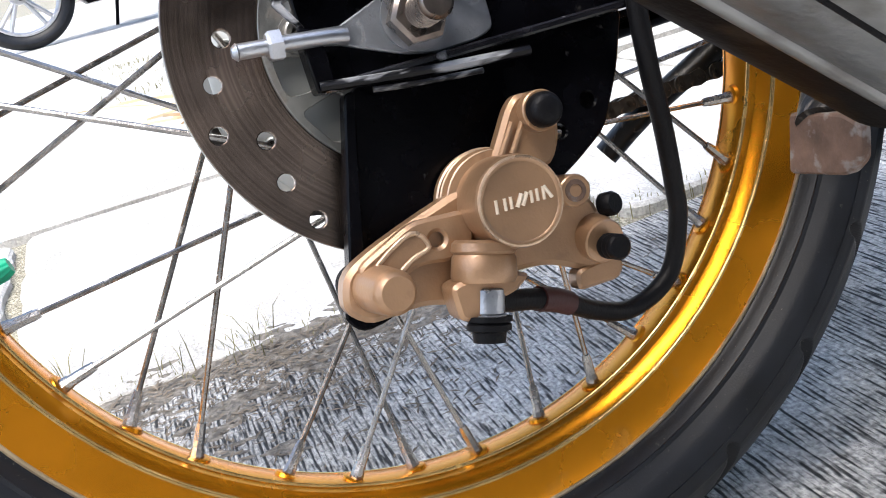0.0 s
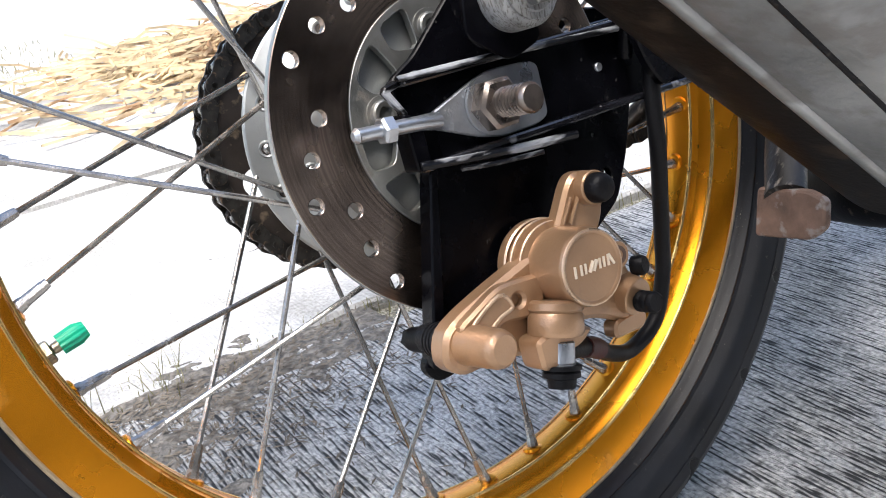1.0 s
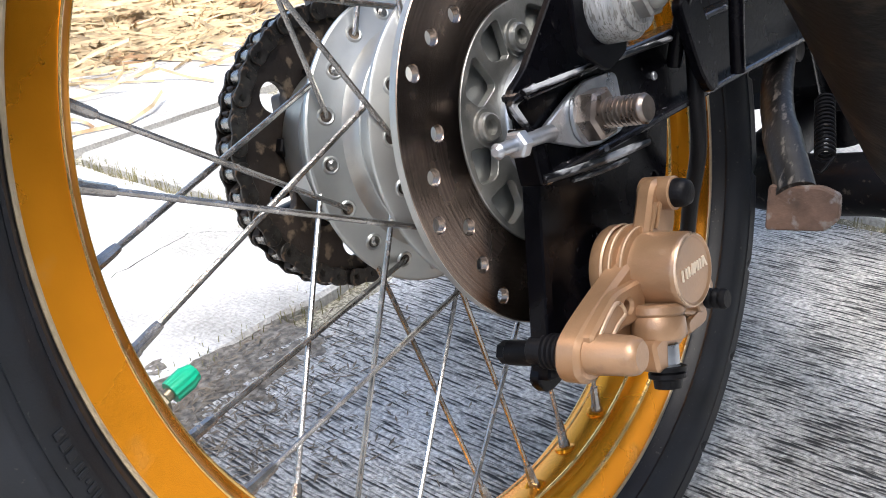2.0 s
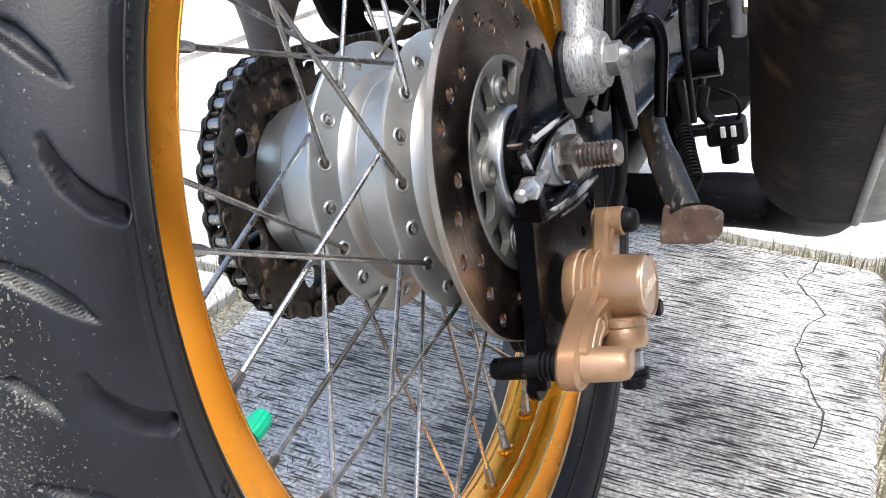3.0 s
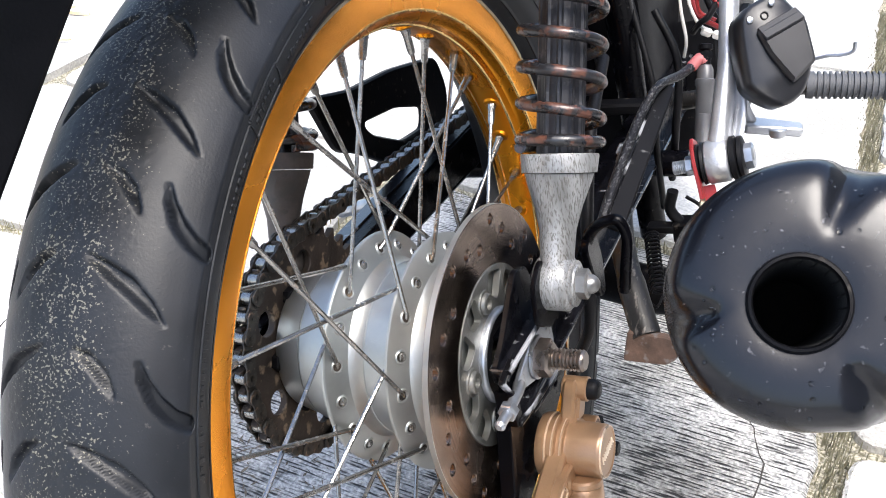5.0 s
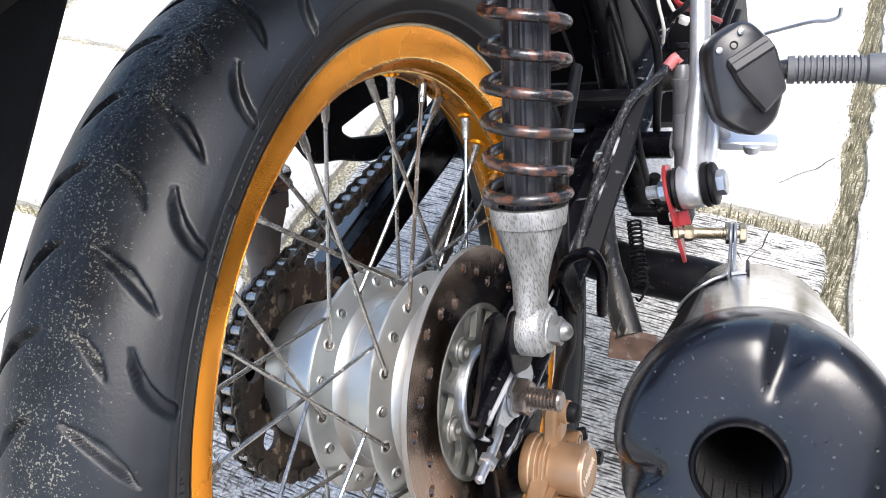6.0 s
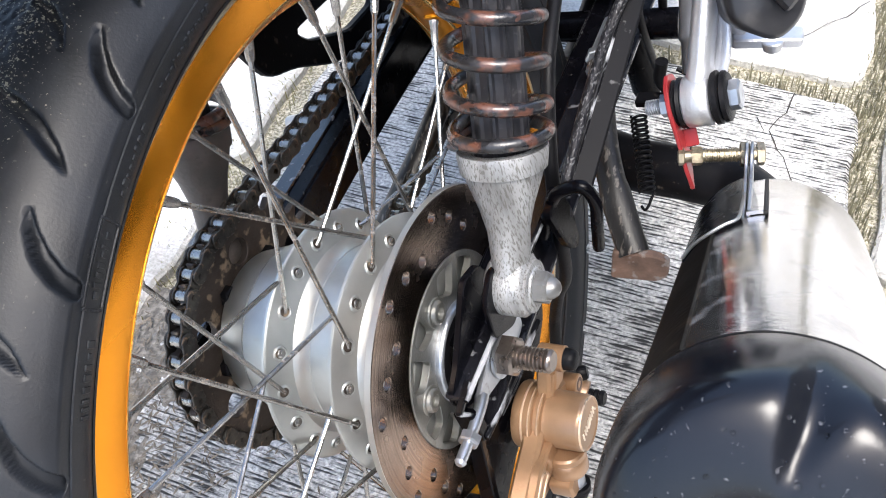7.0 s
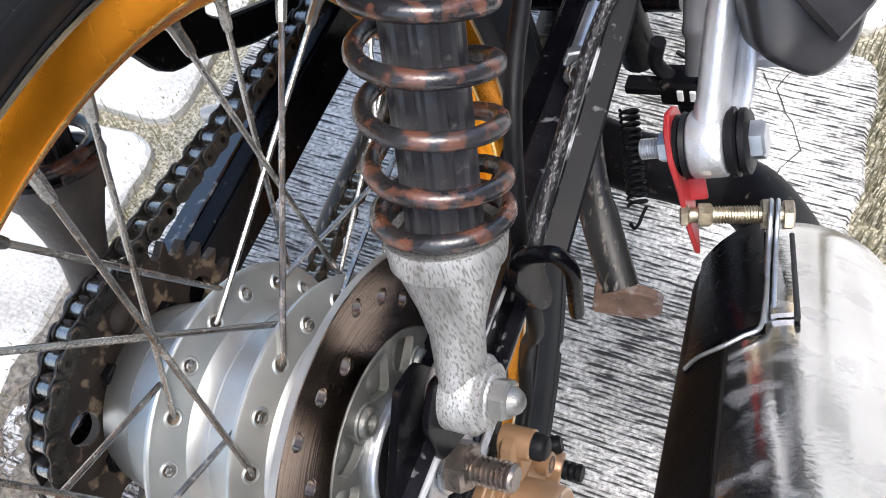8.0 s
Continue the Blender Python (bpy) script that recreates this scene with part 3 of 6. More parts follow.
# small lacing unevenness of single spokes, in degrees
SHIFT = {8: 1.8, 9: 2.6, 10: 0.6, 11: 1.4, 16: 2.5, 17: 1.2, 18: 0.4, 20: 2.5, 21: 2.3, 22: 2.0, 23: 1.2, 24: 3.5, 25: 2.5, 26: 1.0, 28: 0.8}
FLX = {1: 0.0236, -1: -0.0203}
for k in range(36):
    side = -1 if k % 2 == 0 else 1
    lead = 1 if k % 4 < 2 else -1
    deg = -2.5 + 10 * k
    hole = deg + lead * 40 - (2 if side < 0 else 0)
    deg += SHIFT.get(k, 0)
    # the leading spokes lie on the right of their flange, the trailing ones on its left
    lie = 1 if lead > 0 else -1
    head = polar(FLX[side] + lie * 0.0034, HUB_R, hole)
    seat = polar(side * 0.0022, 0.2036, deg)
    line = (seat - head).normalized()
    tip = seat - line * 0.0170
    bm = B()
    bend = polar(FLX[side] - lie * 0.0030, HUB_R - 0.0006, hole)
    tube(bm, [bend, polar(FLX[side], HUB_R - 0.0004, hole), head - Vector((lie * 0.0008, 0, 0)), head + line * 0.0022, head + line * 0.007, tip + line * 0.004], 0.00138, 8)
    turned(bm, basis(bend, (lie, 0, 0)), [(-0.0016, 0), (-0.0016, 0.0018), (-0.0006, 0.0030), (0.0004, 0.0030), (0.0008, 0.0014)], 8)
    spoke = part("spoke", bm, STEEL, bike)
    bm = B()
    turned(bm, basis(tip, line), [(0, 0.0014), (0, 0.0021), (0.0030, 0.0025), (0.0120, 0.0027), (0.0128, 0.0031), (0.0170, 0.0034), (0.0185, 0.0034)], 8)
    part("nipple", bm, STEEL, spoke)
    bm = turned(B(), basis(polar(side * 0.0022, 0.2038, deg), -line), [(-0.0015, 0.0066), (0.0006, 0.0062), (0.0014, 0.0048), (0.0012, 0.0034), (-0.001, 0.0033)], 14)
    part("nipple_seat", bm, GOLD, rim)

# ---- valve ----
d = (-polar(0, 1, -166) + Vector((0.05, 0, 0))).normalized()
base = polar(0, 0.2035, -166)
bm = hexa(B(), base, d, 0.0058, 0.004)
valve = part("tyre_valve", rod(bm, base + d * 0.004, base + d * 0.012, 0.0026), YZINC, bike)
bm = B()
cap_base = base + d * 0.0075
m = basis(cap_base, d)
prof = [(0, 0), (0, 0.0044), (0.0085, 0.0047), (0.0105, 0.0040), (0.0125, 0.0034), (0.0130, 0)]
rows = [[bm.verts.new(m @ Vector((r * (1 + 0.09 * (k % 4 < 2)) * math.cos(k * math.pi / 24), r * (1 + 0.09 * (k % 4 < 2)) * math.sin(k * math.pi / 24), h))) for k in range(48)] for h, r in prof[1:-1]]
for a, b in zip(rows, rows[1:]):
    for k in range(48):
        bm.faces.new((a[k], a[(k + 1) % 48], b[(k + 1) % 48], b[k]))
bm.faces.new(rows[0][::-1])
bm.faces.new(rows[-1])
part("valve_cap", bm, GREEN, valve, "green plastic valve cap")

# ---- hub ----
hub_prof = [(-0.0572, 0.0), (-0.0572, 0.0505), (-0.0550, 0.0525), (-0.0270, 0.0545), (-0.0242, 0.0580), (-0.0238, 0.0742), (-0.0231, 0.0756), (-0.0216, 0.0757), (-0.0208, 0.0748), (-0.0175, 0.0650), (-0.0145, 0.0592), (-0.0100, 0.0566), (-0.0060, 0.0560), (-0.0055, 0.0554),
            (0.0040, 0.0554), (0.0090, 0.0558), (0.0150, 0.0570), (0.0178, 0.0605), (0.0190, 0.0660), (0.0198, 0.0745), (0.0206, 0.0757), (0.0221, 0.0756), (0.0229, 0.0746), (0.0262, 0.0652), (0.0290, 0.0612), (0.0330, 0.0596), (0.0400, 0.0590), (0.0490, 0.0586), (0.0520, 0.0575), (0.0520, 0.0)]
hub = part("hub", turned(B(), wheelwise(), hub_prof, 140), ALU, bike, "grey cast aluminium wheel hub with drilled flanges", 22)
for side in (1, -1):
    for k in range(18):
        deg = (87.5 if side > 0 else 95.5) + 20 * k
        c = polar(0.0259 if side > 0 else -0.0178, HUB_R, deg)
        out = Vector((0.93, 0, 0)) + polar(0, 0.36, deg)
        bm = turned(B(), basis(c, out), [(-0.0006, 0.0026), (0.0006, 0.0030), (0.0009, 0.0038), (0.0003, 0.0045), (-0.0008, 0.0048)], 16)
        hole_rim = part("spoke_hole", bm, ALU, hub)
        bm = turned(B(), basis(c, out), [(0.0002, 0), (0.0002, 0.0031)], 16)
        part("spoke_hole_bore", bm, SPROCKET, hub)

# ---- brake disc ----
XD = 0.0562
starts = (125, 168, 203, 245, 285, 325, 5, 45, 85)
holes = [ring(14, 0.0036, *polar(0, r, s0 + da)[1:]) for s0 in starts for da, r in ((0, 0.0713), (13, 0.0785), (26, 0.0853))]
bm = plate(B(), across(XD), ring(180, 0.0938), 0.0042, [ring(120, 0.0570)] + holes, 0.0004)
disc = part("brake_disc", bm, TRACK, bike, "drilled brake disc, dark heat-browned steel", 30)
bm = turned(B(), wheelwise(), [(XD - 0.0018, 0.0932), (XD - 0.0017, 0.0940), (XD + 0.0017, 0.0940), (XD + 0.0018, 0.0932)], 180, close=True)
part("disc_edge", bm, ALU, disc, "grey turned disc edge")
slots = []
for k in range(5):
    a = 96 + 72 * k
    for da, w in ((21, 0.0135), (49, 0.0155)):
        c, s = math.cos(radians(a + da)), math.sin(radians(a + da))
        shape = rounded([(0.0345, -w * 0.30), (0.0525, -w * 0.80), (0.0540, w * 0.45), (0.0420, w * 0.60)], 0.004, 3)
        slots.append([(c * u - s * v, s * u + c * v) for u, v in shape])
bm = plate(B(), across(XD + 0.0004), ring(120, 0.0568), 0.0046, slots + [ring(48, 0.0275)], 0.0003)
carrier = part("disc_carrier", bm, CARRIER, disc, "grey steel slotted disc centre", 30)
for k in range(5):
    c = polar(XD + 0.0027, 0.0405, 96 + 72 * k)
    bm = turned(B(), basis(c, (1, 0, 0)), [(0, 0.0086), (0.0010, 0.0084), (0.0011, 0.0068), (0.0030, 0.0064), (0.0036, 0.0056), (0.0034, 0.0036), (0.0008, 0.0034), (0.0008, 0)], 20)
    part("disc_bolt", bm, CARRIER, disc)
bm = turned(B(), wheelwise(), [(0.052, 0.0), (0.052, 0.0275), (0.0615, 0.0270), (0.0625, 0.0255), (0.0625, 0.019), (0.060, 0.018), (0.060, 0.0)], 60)
part("hub_seal", bm, RUBBER, hub)
bm = turned(B(), wheelwise(), [(0.0585, 0.0272), (0.0585, 0.0302), (0.0612, 0.0304), (0.0630, 0.0296), (0.0636, 0.0284), (0.0630, 0.0274)], 60, close=True)
part("seal_ring", bm, ZINC, hub, "bright steel seal ring")

# ---- sprocket and chain ----
XC, TEETH, PITCH = -0.0825, 37, 0.0127
PR = PITCH / (2 * math.sin(math.pi / TEETH))
outline = []
for k in range(TEETH):
    for f, r in ((0.0, PR - 0.0036), (0.2, PR - 0.0026), (0.36, PR + 0.002), (0.45, PR + 0.0045), (0.55, PR + 0.0045), (0.64, PR + 0.002), (0.8, PR - 0.0026)):
        a = 2 * math.pi * (k + f) / TEETH
        outline.append((r * math.cos(a), r * math.sin(a)))
lighten = [ring(20, 0.0085, *polar(0, 0.0545, 15 + 60 * k)[1:]) for k in range(6)]
bm = plate(B(), across(XC), outline, 0.0055, lighten + [ring(40, 0.030)], 0.0006)
sprocket = part("sprocket", bm, SPROCKET, bike, "greasy brown rear sprocket", 30)
for k in range(6):
    bm = hexa(B(), polar(XC + 0.0027, 0.043, 45 + 60 * k), (1, 0, 0), 0.0068, 0.005)
    part("sprocket_bolt", bm, DULL, sprocket)
bm = turned(B(), wheelwise(), [(-0.0790, 0.0), (-0.0790, 0.044), (-0.0770, 0.0465), (-0.0610, 0.0505), (-0.0570, 0.0515), (-0.0570, 0.0)], 80)
part("sprocket_drum", bm, ALU, hub)

# chain run: up and over the sprocket, then ahead along the swingarm
TOP_END, LOW_END = Vector((XC + 0.014, 0.56, 0.012)), Vector((XC + 0.014, 0.56, -0.052))
pts = []
a_top, a_low = 86.0, -86.0
n_arc = 600
for k in range(n_arc + 1):
    a = a_top + (360 + a_low - a_top) * k / n_arc
    pts.append(polar(XC, PR, a))
pts = [TOP_END + (pts[0] - TOP_END) * k / 400 for k in range(400)] + pts + [pts[-1] + (LOW_END - pts[-1]) * k / 400 for k in range(1, 401)]
dist = [0.0]
for a, b in zip(pts, pts[1:]):
    dist.append(dist[-1] + (b - a).length)


def along(s):
    lo = min(max(int(np.searchsorted(dist, s)), 1), len(dist) - 1)
    f = (s - dist[lo - 1]) / (dist[lo] - dist[lo - 1])
    return pts[lo - 1].lerp(pts[lo], min(max(f, 0), 1))


def link_mesh(wide):
    """One chain link: two waisted side plates, a roller and a pin."""
    bm = B()
    h, p = 0.0052, PITCH
    left = [(-h * math.sin(math.pi * q / 6), -h * math.cos(math.pi * q / 6)) for q in range(7)]
    right = [(p + h * math.sin(math.pi * q / 6), h * math.cos(math.pi * q / 6)) for q in range(7)]
    shape = left + [(p / 2, h * 0.78)] + right + [(p / 2, -h * 0.78)]
    for z in (wide, -wide):
        plate(bm, Matrix.Translation((0, 0, z)), shape, 0.0015, edge=0.0003)
    for x in (0, p):
        turned(bm, Matrix.Translation((x, 0, 0)), [(-0.0078, 0), (-0.0078, 0.0018), (0.0078, 0.0018), (0.0078, 0)], 8)
    return finish("link", bm, CHAIN, 35)


def roller_mesh():
    return finish("roller", turned(B(), Matrix(), [(-0.0038, 0.0018), (-0.0038, 0.0042), (0.0038, 0.0042), (0.0038, 0.0018)], 12), ROLLER, 35)


chain = part("drive_chain", rod(B(), along(0.001), along(0.002), 0.0018), CHAIN, bike, "oily drive chain with bright rollers")
meshes, roll = (link_mesh(0.0048), link_mesh(0.0066)), roller_mesh()
count = int(dist[-1] / PITCH) - 1
for k in range(count):
    a, b = along(k * PITCH), along((k + 1) * PITCH)
    d = (b - a).normalized()
    z = Vector((1, 0, 0))
    z = (z - d * z.dot(d)).normalized()
    y = z.cross(d)
    m = Matrix(((d.x, y.x, z.x, a.x), (d.y, y.y, z.y, a.y), (d.z, y.z, z.z, a.z), (0, 0, 0, 1)))
    link = new("link", meshes[k % 2])
    link.parent, link.matrix_local = chain, m
    ro = new("roller", roll)
    ro.parent, ro.matrix_local = chain, m

# ---- swingarm, right and left legs ----
def arm_leg(x, inner, label=""):
    """Pressed box arm: outer and inner web with lips above and below, open at its rear end."""
    s = 1 if inner > 0 else -1
    low, high = -0.0165, 0.0205
    bm = plate(B(), across(x), rounded([(-0.043, low), (0.50, low - 0.006), (0.50, high - 0.004), (-0.043, high)], 0.003), 0.0030, edge=0.0006)
    web = part("swingarm", bm, BLACK, bike, label)
    for name, z, dz in (("upper_lip", high, -0.004), ("lower_lip", low, -0.006)):
        q = Matrix.Translation((x + s * 0.002, 0.2285, z + dz / 2 - 0.0005)) @ pose(0, 0, 0, -math.degrees(math.atan(-dz / 0.543)), 0, 0)
        part(name, block(B(), q, (0.014, 0.543, 0.0035), 0.0012), EDGE, web)
    bm = plate(B(), across(x - s * 0.018), rounded([(-0.020, low + 0.002), (0.50, low - 0.004), (0.50, high - 0.006), (-0.020, high - 0.002)], 0.003), 0.003, edge=0.0006)
    part("inner_web", bm, BLACK, web)
    for name, z, dz in (("upper_web", high - 0.002, -0.004), ("lower_web", low + 0.002, -0.006)):
        q = Matrix.Translation((x - s * 0.009, 0.245, z + dz / 2)) @ pose(0, 0, 0, -math.degrees(math.atan(-dz / 0.543)), 0, 0)
        part(name, block(B(), q, (0.017, 0.51, 0.003), 0.0008), BLACK, web)
    return web


arm = arm_leg(0.0780, 1, "gloss black pressed steel swingarm")
arm_left = arm_leg(-0.1080, -1, "gloss black pressed steel swingarm")
bm = plate(B(), across(0.0765), rounded([(-0.043, 0.010), (-0.043, 0.022), (-0.029, 0.029), (-0.004, 0.050), (0.006, 0.058), (0.022, 0.052), (0.034, 0.020), (0.030, 0.010)], 0.004), 0.004, edge=0.0006)
part("shock_lug", bm, BLACK, arm)
bm = plate(B(), across(0.0925), rounded([(-0.010, 0.030), (-0.006, 0.055), (0.010, 0.064), (0.026, 0.052), (0.030, 0.022), (0.010, 0.016)], 0.005), 0.003, edge=0.0006)
part("shock_lug", bm, BLACK, arm)
# end stop with the bright worn edges at the open end of the arm
bm = plate(B(), across(0.0800), rounded([(-0.0455, -0.018), (-0.0375, -0.018), (-0.0375, 0.004), (-0.0455, 0.008)], 0.002), 0.012, edge=0.0008)
part("arm_end", bm, BLACK, arm)
bm = plate(B(), across(0.0835), rounded([(-0.0330, 0.0235), (-0.0500, 0.0202), (-0.0515, 0.0180), (-0.0440, 0.0062), (-0.0420, 0.0068), (-0.0480, 0.0176), (-0.0325, 0.0208)], 0.0008, 3), 0.0040, edge=0.0006)
part("bent_lip", bm, CHIPPED, arm, "bent lip with the paint chipped to bare steel")
for line, r in (([(0.0860, -0.0440, -0.0158), (0.0866, -0.0200, -0.0190), (0.0866, 0.0100, -0.0225), (0.0860, 0.0420, -0.0252)], 0.0021), ([(0.0868, -0.0250, -0.0222), (0.0872, -0.0050, -0.0252), (0.0870, 0.0200, -0.0275)], 0.0012), ([(0.0862, -0.0440, 0.0217), (0.0866, -0.0050, 0.0205), (0.0866, 0.0500, 0.0180), (0.0860, 0.1000, 0.0155)], 0.0016)):
    part("weld_bead", tube(B(), glide(line, 5), r, 8), CHIPPED, arm, "weld bead with chipped paint")
bm = rod(B(), (0.0792, 0.0700, 0.0010), (0.0812, 0.0700, 0.0010), 0.0022)
part("rivet", bm, ZINC, arm)
bm = tube(B(), glide([(-0.1180, -0.030, -0.030), (-0.112, 0.10, -0.026), (-0.100, 0.30, -0.022), (-0.090, 0.46, -0.020)], 6), 0.010, 10, 0.5)
part("chain_slider", bm, PLASTIC, arm_left)

# ---- axle, nut and chain adjuster ----
bm = rod(B(), (-0.120, 0, 0), (0.0905, 0, 0), 0.0075, seg=18)
axle = part("axle", bm, YZINC, bike, "yellow zinc plated rear axle")
bm = thread(B(), (0.0905, 0, 0), (1, 0, 0), 0.0068, 0.0250, 0.0024, 20)
part("axle_thread", bm, BROWNED, axle, "brown-tipped axle thread")
bm = turned(B(), basis((0.0842, 0, 0), (1, 0, 0)), [(0, 0.007), (0, 0.0135), (0.0018, 0.0135), (0.0018, 0.007)], 28, close=True)
part("washer", bm, ZINC, axle)
bm = hexa(B(), (0.0860, 0, 0), (1, 0, 0), 0.0122, 0.0088)
part("axle_nut", bm, BROWNED, axle)
bm = B()
shape = [(-0.031, 0.0035), (-0.029, 0.0045), (-0.006, 0.0125), (0.004, 0.0150), (0.026, 0.0140), (0.0315, 0.0115), (0.0310, -0.0125), (0.024, -0.0150), (0.004, -0.0155), (-0.008, -0.0125), (-0.029, -0.0035), (-0.031, -0.0025)]
plate(bm, across(0.0822), rounded(shape, 0.004, 3), 0.0032, [ring(24, 0.0076)], 0.0006)
adjuster = part("chain_adjuster", bm, ZINC, bike, "bright zinc teardrop chain adjuster plate")
bm = tube(B(), [(0.0828, -0.028, 0.0003), (0.0850, -0.036, 0.0015), (0.0865, -0.050, 0.0030), (0.0872, -0.0690, 0.0046)], [0.0040, 0.0034, 0.0031, 0.0030], 12)
part("adjuster_rod", bm, ZINC, adjuster)
bm = hexa(B(), (0.0866, -0.0530, 0.0031), (0.05, -1, 0.09), 0.0060, 0.0055)
part("adjuster_nut", bm, ZINC, adjuster)
bm = rod(B(), (0.0872, -0.0690, 0.0046), (0.0873, -0.0715, 0.0048), 0.0034, 0.0024)
part("adjuster_tip", bm, ZINC, adjuster)
bm = turned(B(), basis((-0.1110, 0, 0), (-1, 0, 0)), [(0, 0), (0, 0.013), (0.002, 0.013), (0.002, 0.011), (0.011, 0.011), (0.011, 0)], 6)
part("axle_head", bm, YZINC, axle)

# ---- caliper bracket ----
shape = [(-0.0300, -0.0180), (-0.0330, -0.0330), (-0.0560, -0.0980), (-0.0610, -0.1040), (-0.0560, -0.1125), (-0.0440, -0.1120), (-0.0200, -0.1020), (0.0300, -0.0880), (0.0560, -0.0760), (0.0730, -0.0660), (0.0860, -0.0440), (0.0960, -0.0200), (0.0900, -0.0150)]
bm = plate(B(), across(0.0668), rounded(shape, 0.005, 3), 0.006, [ring(14, 0.0034, 0.0690, -0.0520), ring(14, 0.0034, 0.0520, -0.0610)], 0.0008)
bracket = part("caliper_bracket", bm, BLACK, bike, "black steel caliper bracket plate")
bm = plate(B(), across(0.0700), rounded([(-0.0335, -0.0200), (-0.0290, -0.0200), (-0.0520, -0.1060), (-0.0590, -0.1040)], 0.002), 0.010, edge=0.0008)
part("bracket_flange", bm, BLACK, bracket)
bm = rod(B(), (0.0480, -0.0500, -0.0960), (0.0640, -0.0495, -0.0955), 0.0060, seg=16)
hexa(bm, (0.0480, -0.0500, -0.0960), (-1, 0, 0), 0.0056, 0.005)
part("bracket_pin", bm, DULL, bracket)
bm = plate(B(), across(0.0712), rounded([(0.0560, 0.0060), (0.0600, -0.0060), (0.0700, -0.0040), (0.0680, 0.0090)], 0.002), 0.004, edge=0.0006)
part("clamp_tab", bm, DULL, bracket)

# ---- brake caliper ----
bm = B()
CY, CZ = 0.0078, -0.0778
m = basis((0.0800, CY, CZ), (1, 0, 0))
turned(bm, m, [(-0.006, 0), (-0.006, 0.0205), (-0.004, 0.0215), (0.0, 0.0215), (0.0006, 0.0196), (0.0030, 0.0196), (0.0036, 0.0213), (0.0068, 0.0213), (0.0074, 0.0184), (0.0088, 0.0184), (0.0094, 0.0203), (0.0122, 0.0203), (0.0128, 0.0176), (0.0150, 0.0174), (0.0150, 0)], 44)
caliper = part("brake_caliper", bm, BRONZE, bike, "bronze painted single piston brake caliper", 35)
bm = turned(B(), basis((0.0945, CY, CZ), (1, 0, 0)), [(0, 0.0178), (0.0190, 0.0176), (0.0218, 0.0170), (0.0226, 0.0162), (0.0224, 0.0154), (0.0218, 0.0148), (0.0216, 0)], 48)
cap = part("piston_housing", bm, BRONZE, caliper, "", 35)
# paler bronze for caliper edges: edge highlights painted in along with wear
BRONZE_GLINT = material("rubbed_highlit_bronze", (0.66, 0.48, 0.33), 0.3, 0.5, 0.4, 90, 0.2, 700)
bm = turned(B(), basis((0.0945, CY, CZ), (1, 0, 0)), [(0.0216, 0.0158), (0.0226, 0.0160), (0.0224, 0.0168), (0.0216, 0.0171), (0.0210, 0.0166)], 48, close=True)
part("highlit_edge", bm, BRONZE_GLINT, cap, "pale edge of the piston housing, wear and painted highlight")
for h, r in ((0.0052, 0.0214), (0.0108, 0.0204), (0.0008, 0.0216)):
    bm = turned(B(), basis((0.0800, CY, CZ), (1, 0, 0)), [(h - 0.0008, r - 0.0004), (h, r + 0.0003), (h + 0.0008, r - 0.0004)], 44, close=True)
    part("highlit_edge", bm, BRONZE_GLINT, caliper)
# plain slanted strokes where the cast maker's mark stands
bm = B()
c0 = Vector((0.1166, CY + 0.0005, CZ + 0.0005))
run = Vector((0, math.cos(radians(-2)), math.sin(radians(-2))))
upv = Vector((0, -0.12, 1)).normalized()
for u, h, w, lean in ((-0.0105, 0.0052, 0.0009, 0.5), (-0.0070, 0.0046, 0.0009, 0.5), (-0.0046, 0.0046, 0.0009, 0.5), (-0.0012, 0.0044, 0.0012, 1.6), (0.0010, 0.0044, 0.0012, 1.6), (0.0038, 0.0046, 0.0009, 0.5), (0.0062, 0.0046, 0.0009, 0.5), (0.0088, 0.0050, 0.0009, 0.5), (0.0106, 0.0050, 0.0010, -0.6)):
    a = c0 + run * (u - lean * h * 0.25) - upv * h * 0.5
    b = c0 + run * (u + lean * h * 0.25) + upv * h * 0.5
    tube(bm, [a, a.lerp(b, 0.5), b], w * 0.7, 6)
tagged(part("raised_mark", bm, CREAM, cap), kind="stuff")
# body behind the piston with the two sliding arms
bm = plate(B(), across(0.0880), rounded([(-0.0600, -0.0845), (-0.0470, -0.0790), (-0.0300, -0.0740), (-0.0140, -0.0700), (0.0100, -0.0640), (0.0250, -0.0680), (0.0360, -0.0770), (0.0470, -0.0900), (0.0490, -0.1050), (0.0420, -0.1190), (0.0330, -0.1150), (0.0200, -0.1080), (0.0060, -0.1060), (-0.0200, -0.1110), (-0.0330, -0.1060), (-0.0560, -0.1060), (-0.0640, -0.0980)], 0.006, 3), 0.0130, edge=0.0022)
part("caliper_body", bm, BRONZE, caliper, "", 35)
bm = plate(B(), across(0.0955), rounded([(-0.0560, -0.0840), (-0.0300, -0.0735), (-0.0060, -0.0760), (-0.0080, -0.0900), (-0.0180, -0.0930), (-0.0320, -0.0900), (-0.0480, -0.0960)], 0.005, 3), 0.0070, [ring(16, 0.0030, -0.0222, -0.0830)], 0.0014)
part("arm_boss", bm, BRONZE, caliper, "", 35)
# ridge in the same pale bronze, its highlight painted in
bm = tube(B(), glide([(0.0990, y, z) for y, z in ((-0.0500, -0.0868), (-0.0320, -0.0775), (-0.0262, -0.0845), (-0.0340, -0.0870), (-0.0470, -0.0930))], 4, closed=True), 0.0010, 8, closed=True)
part("arm_ridge", bm, BRONZE_GLINT, caliper, "pale ridge, wear and painted highlight", 60)
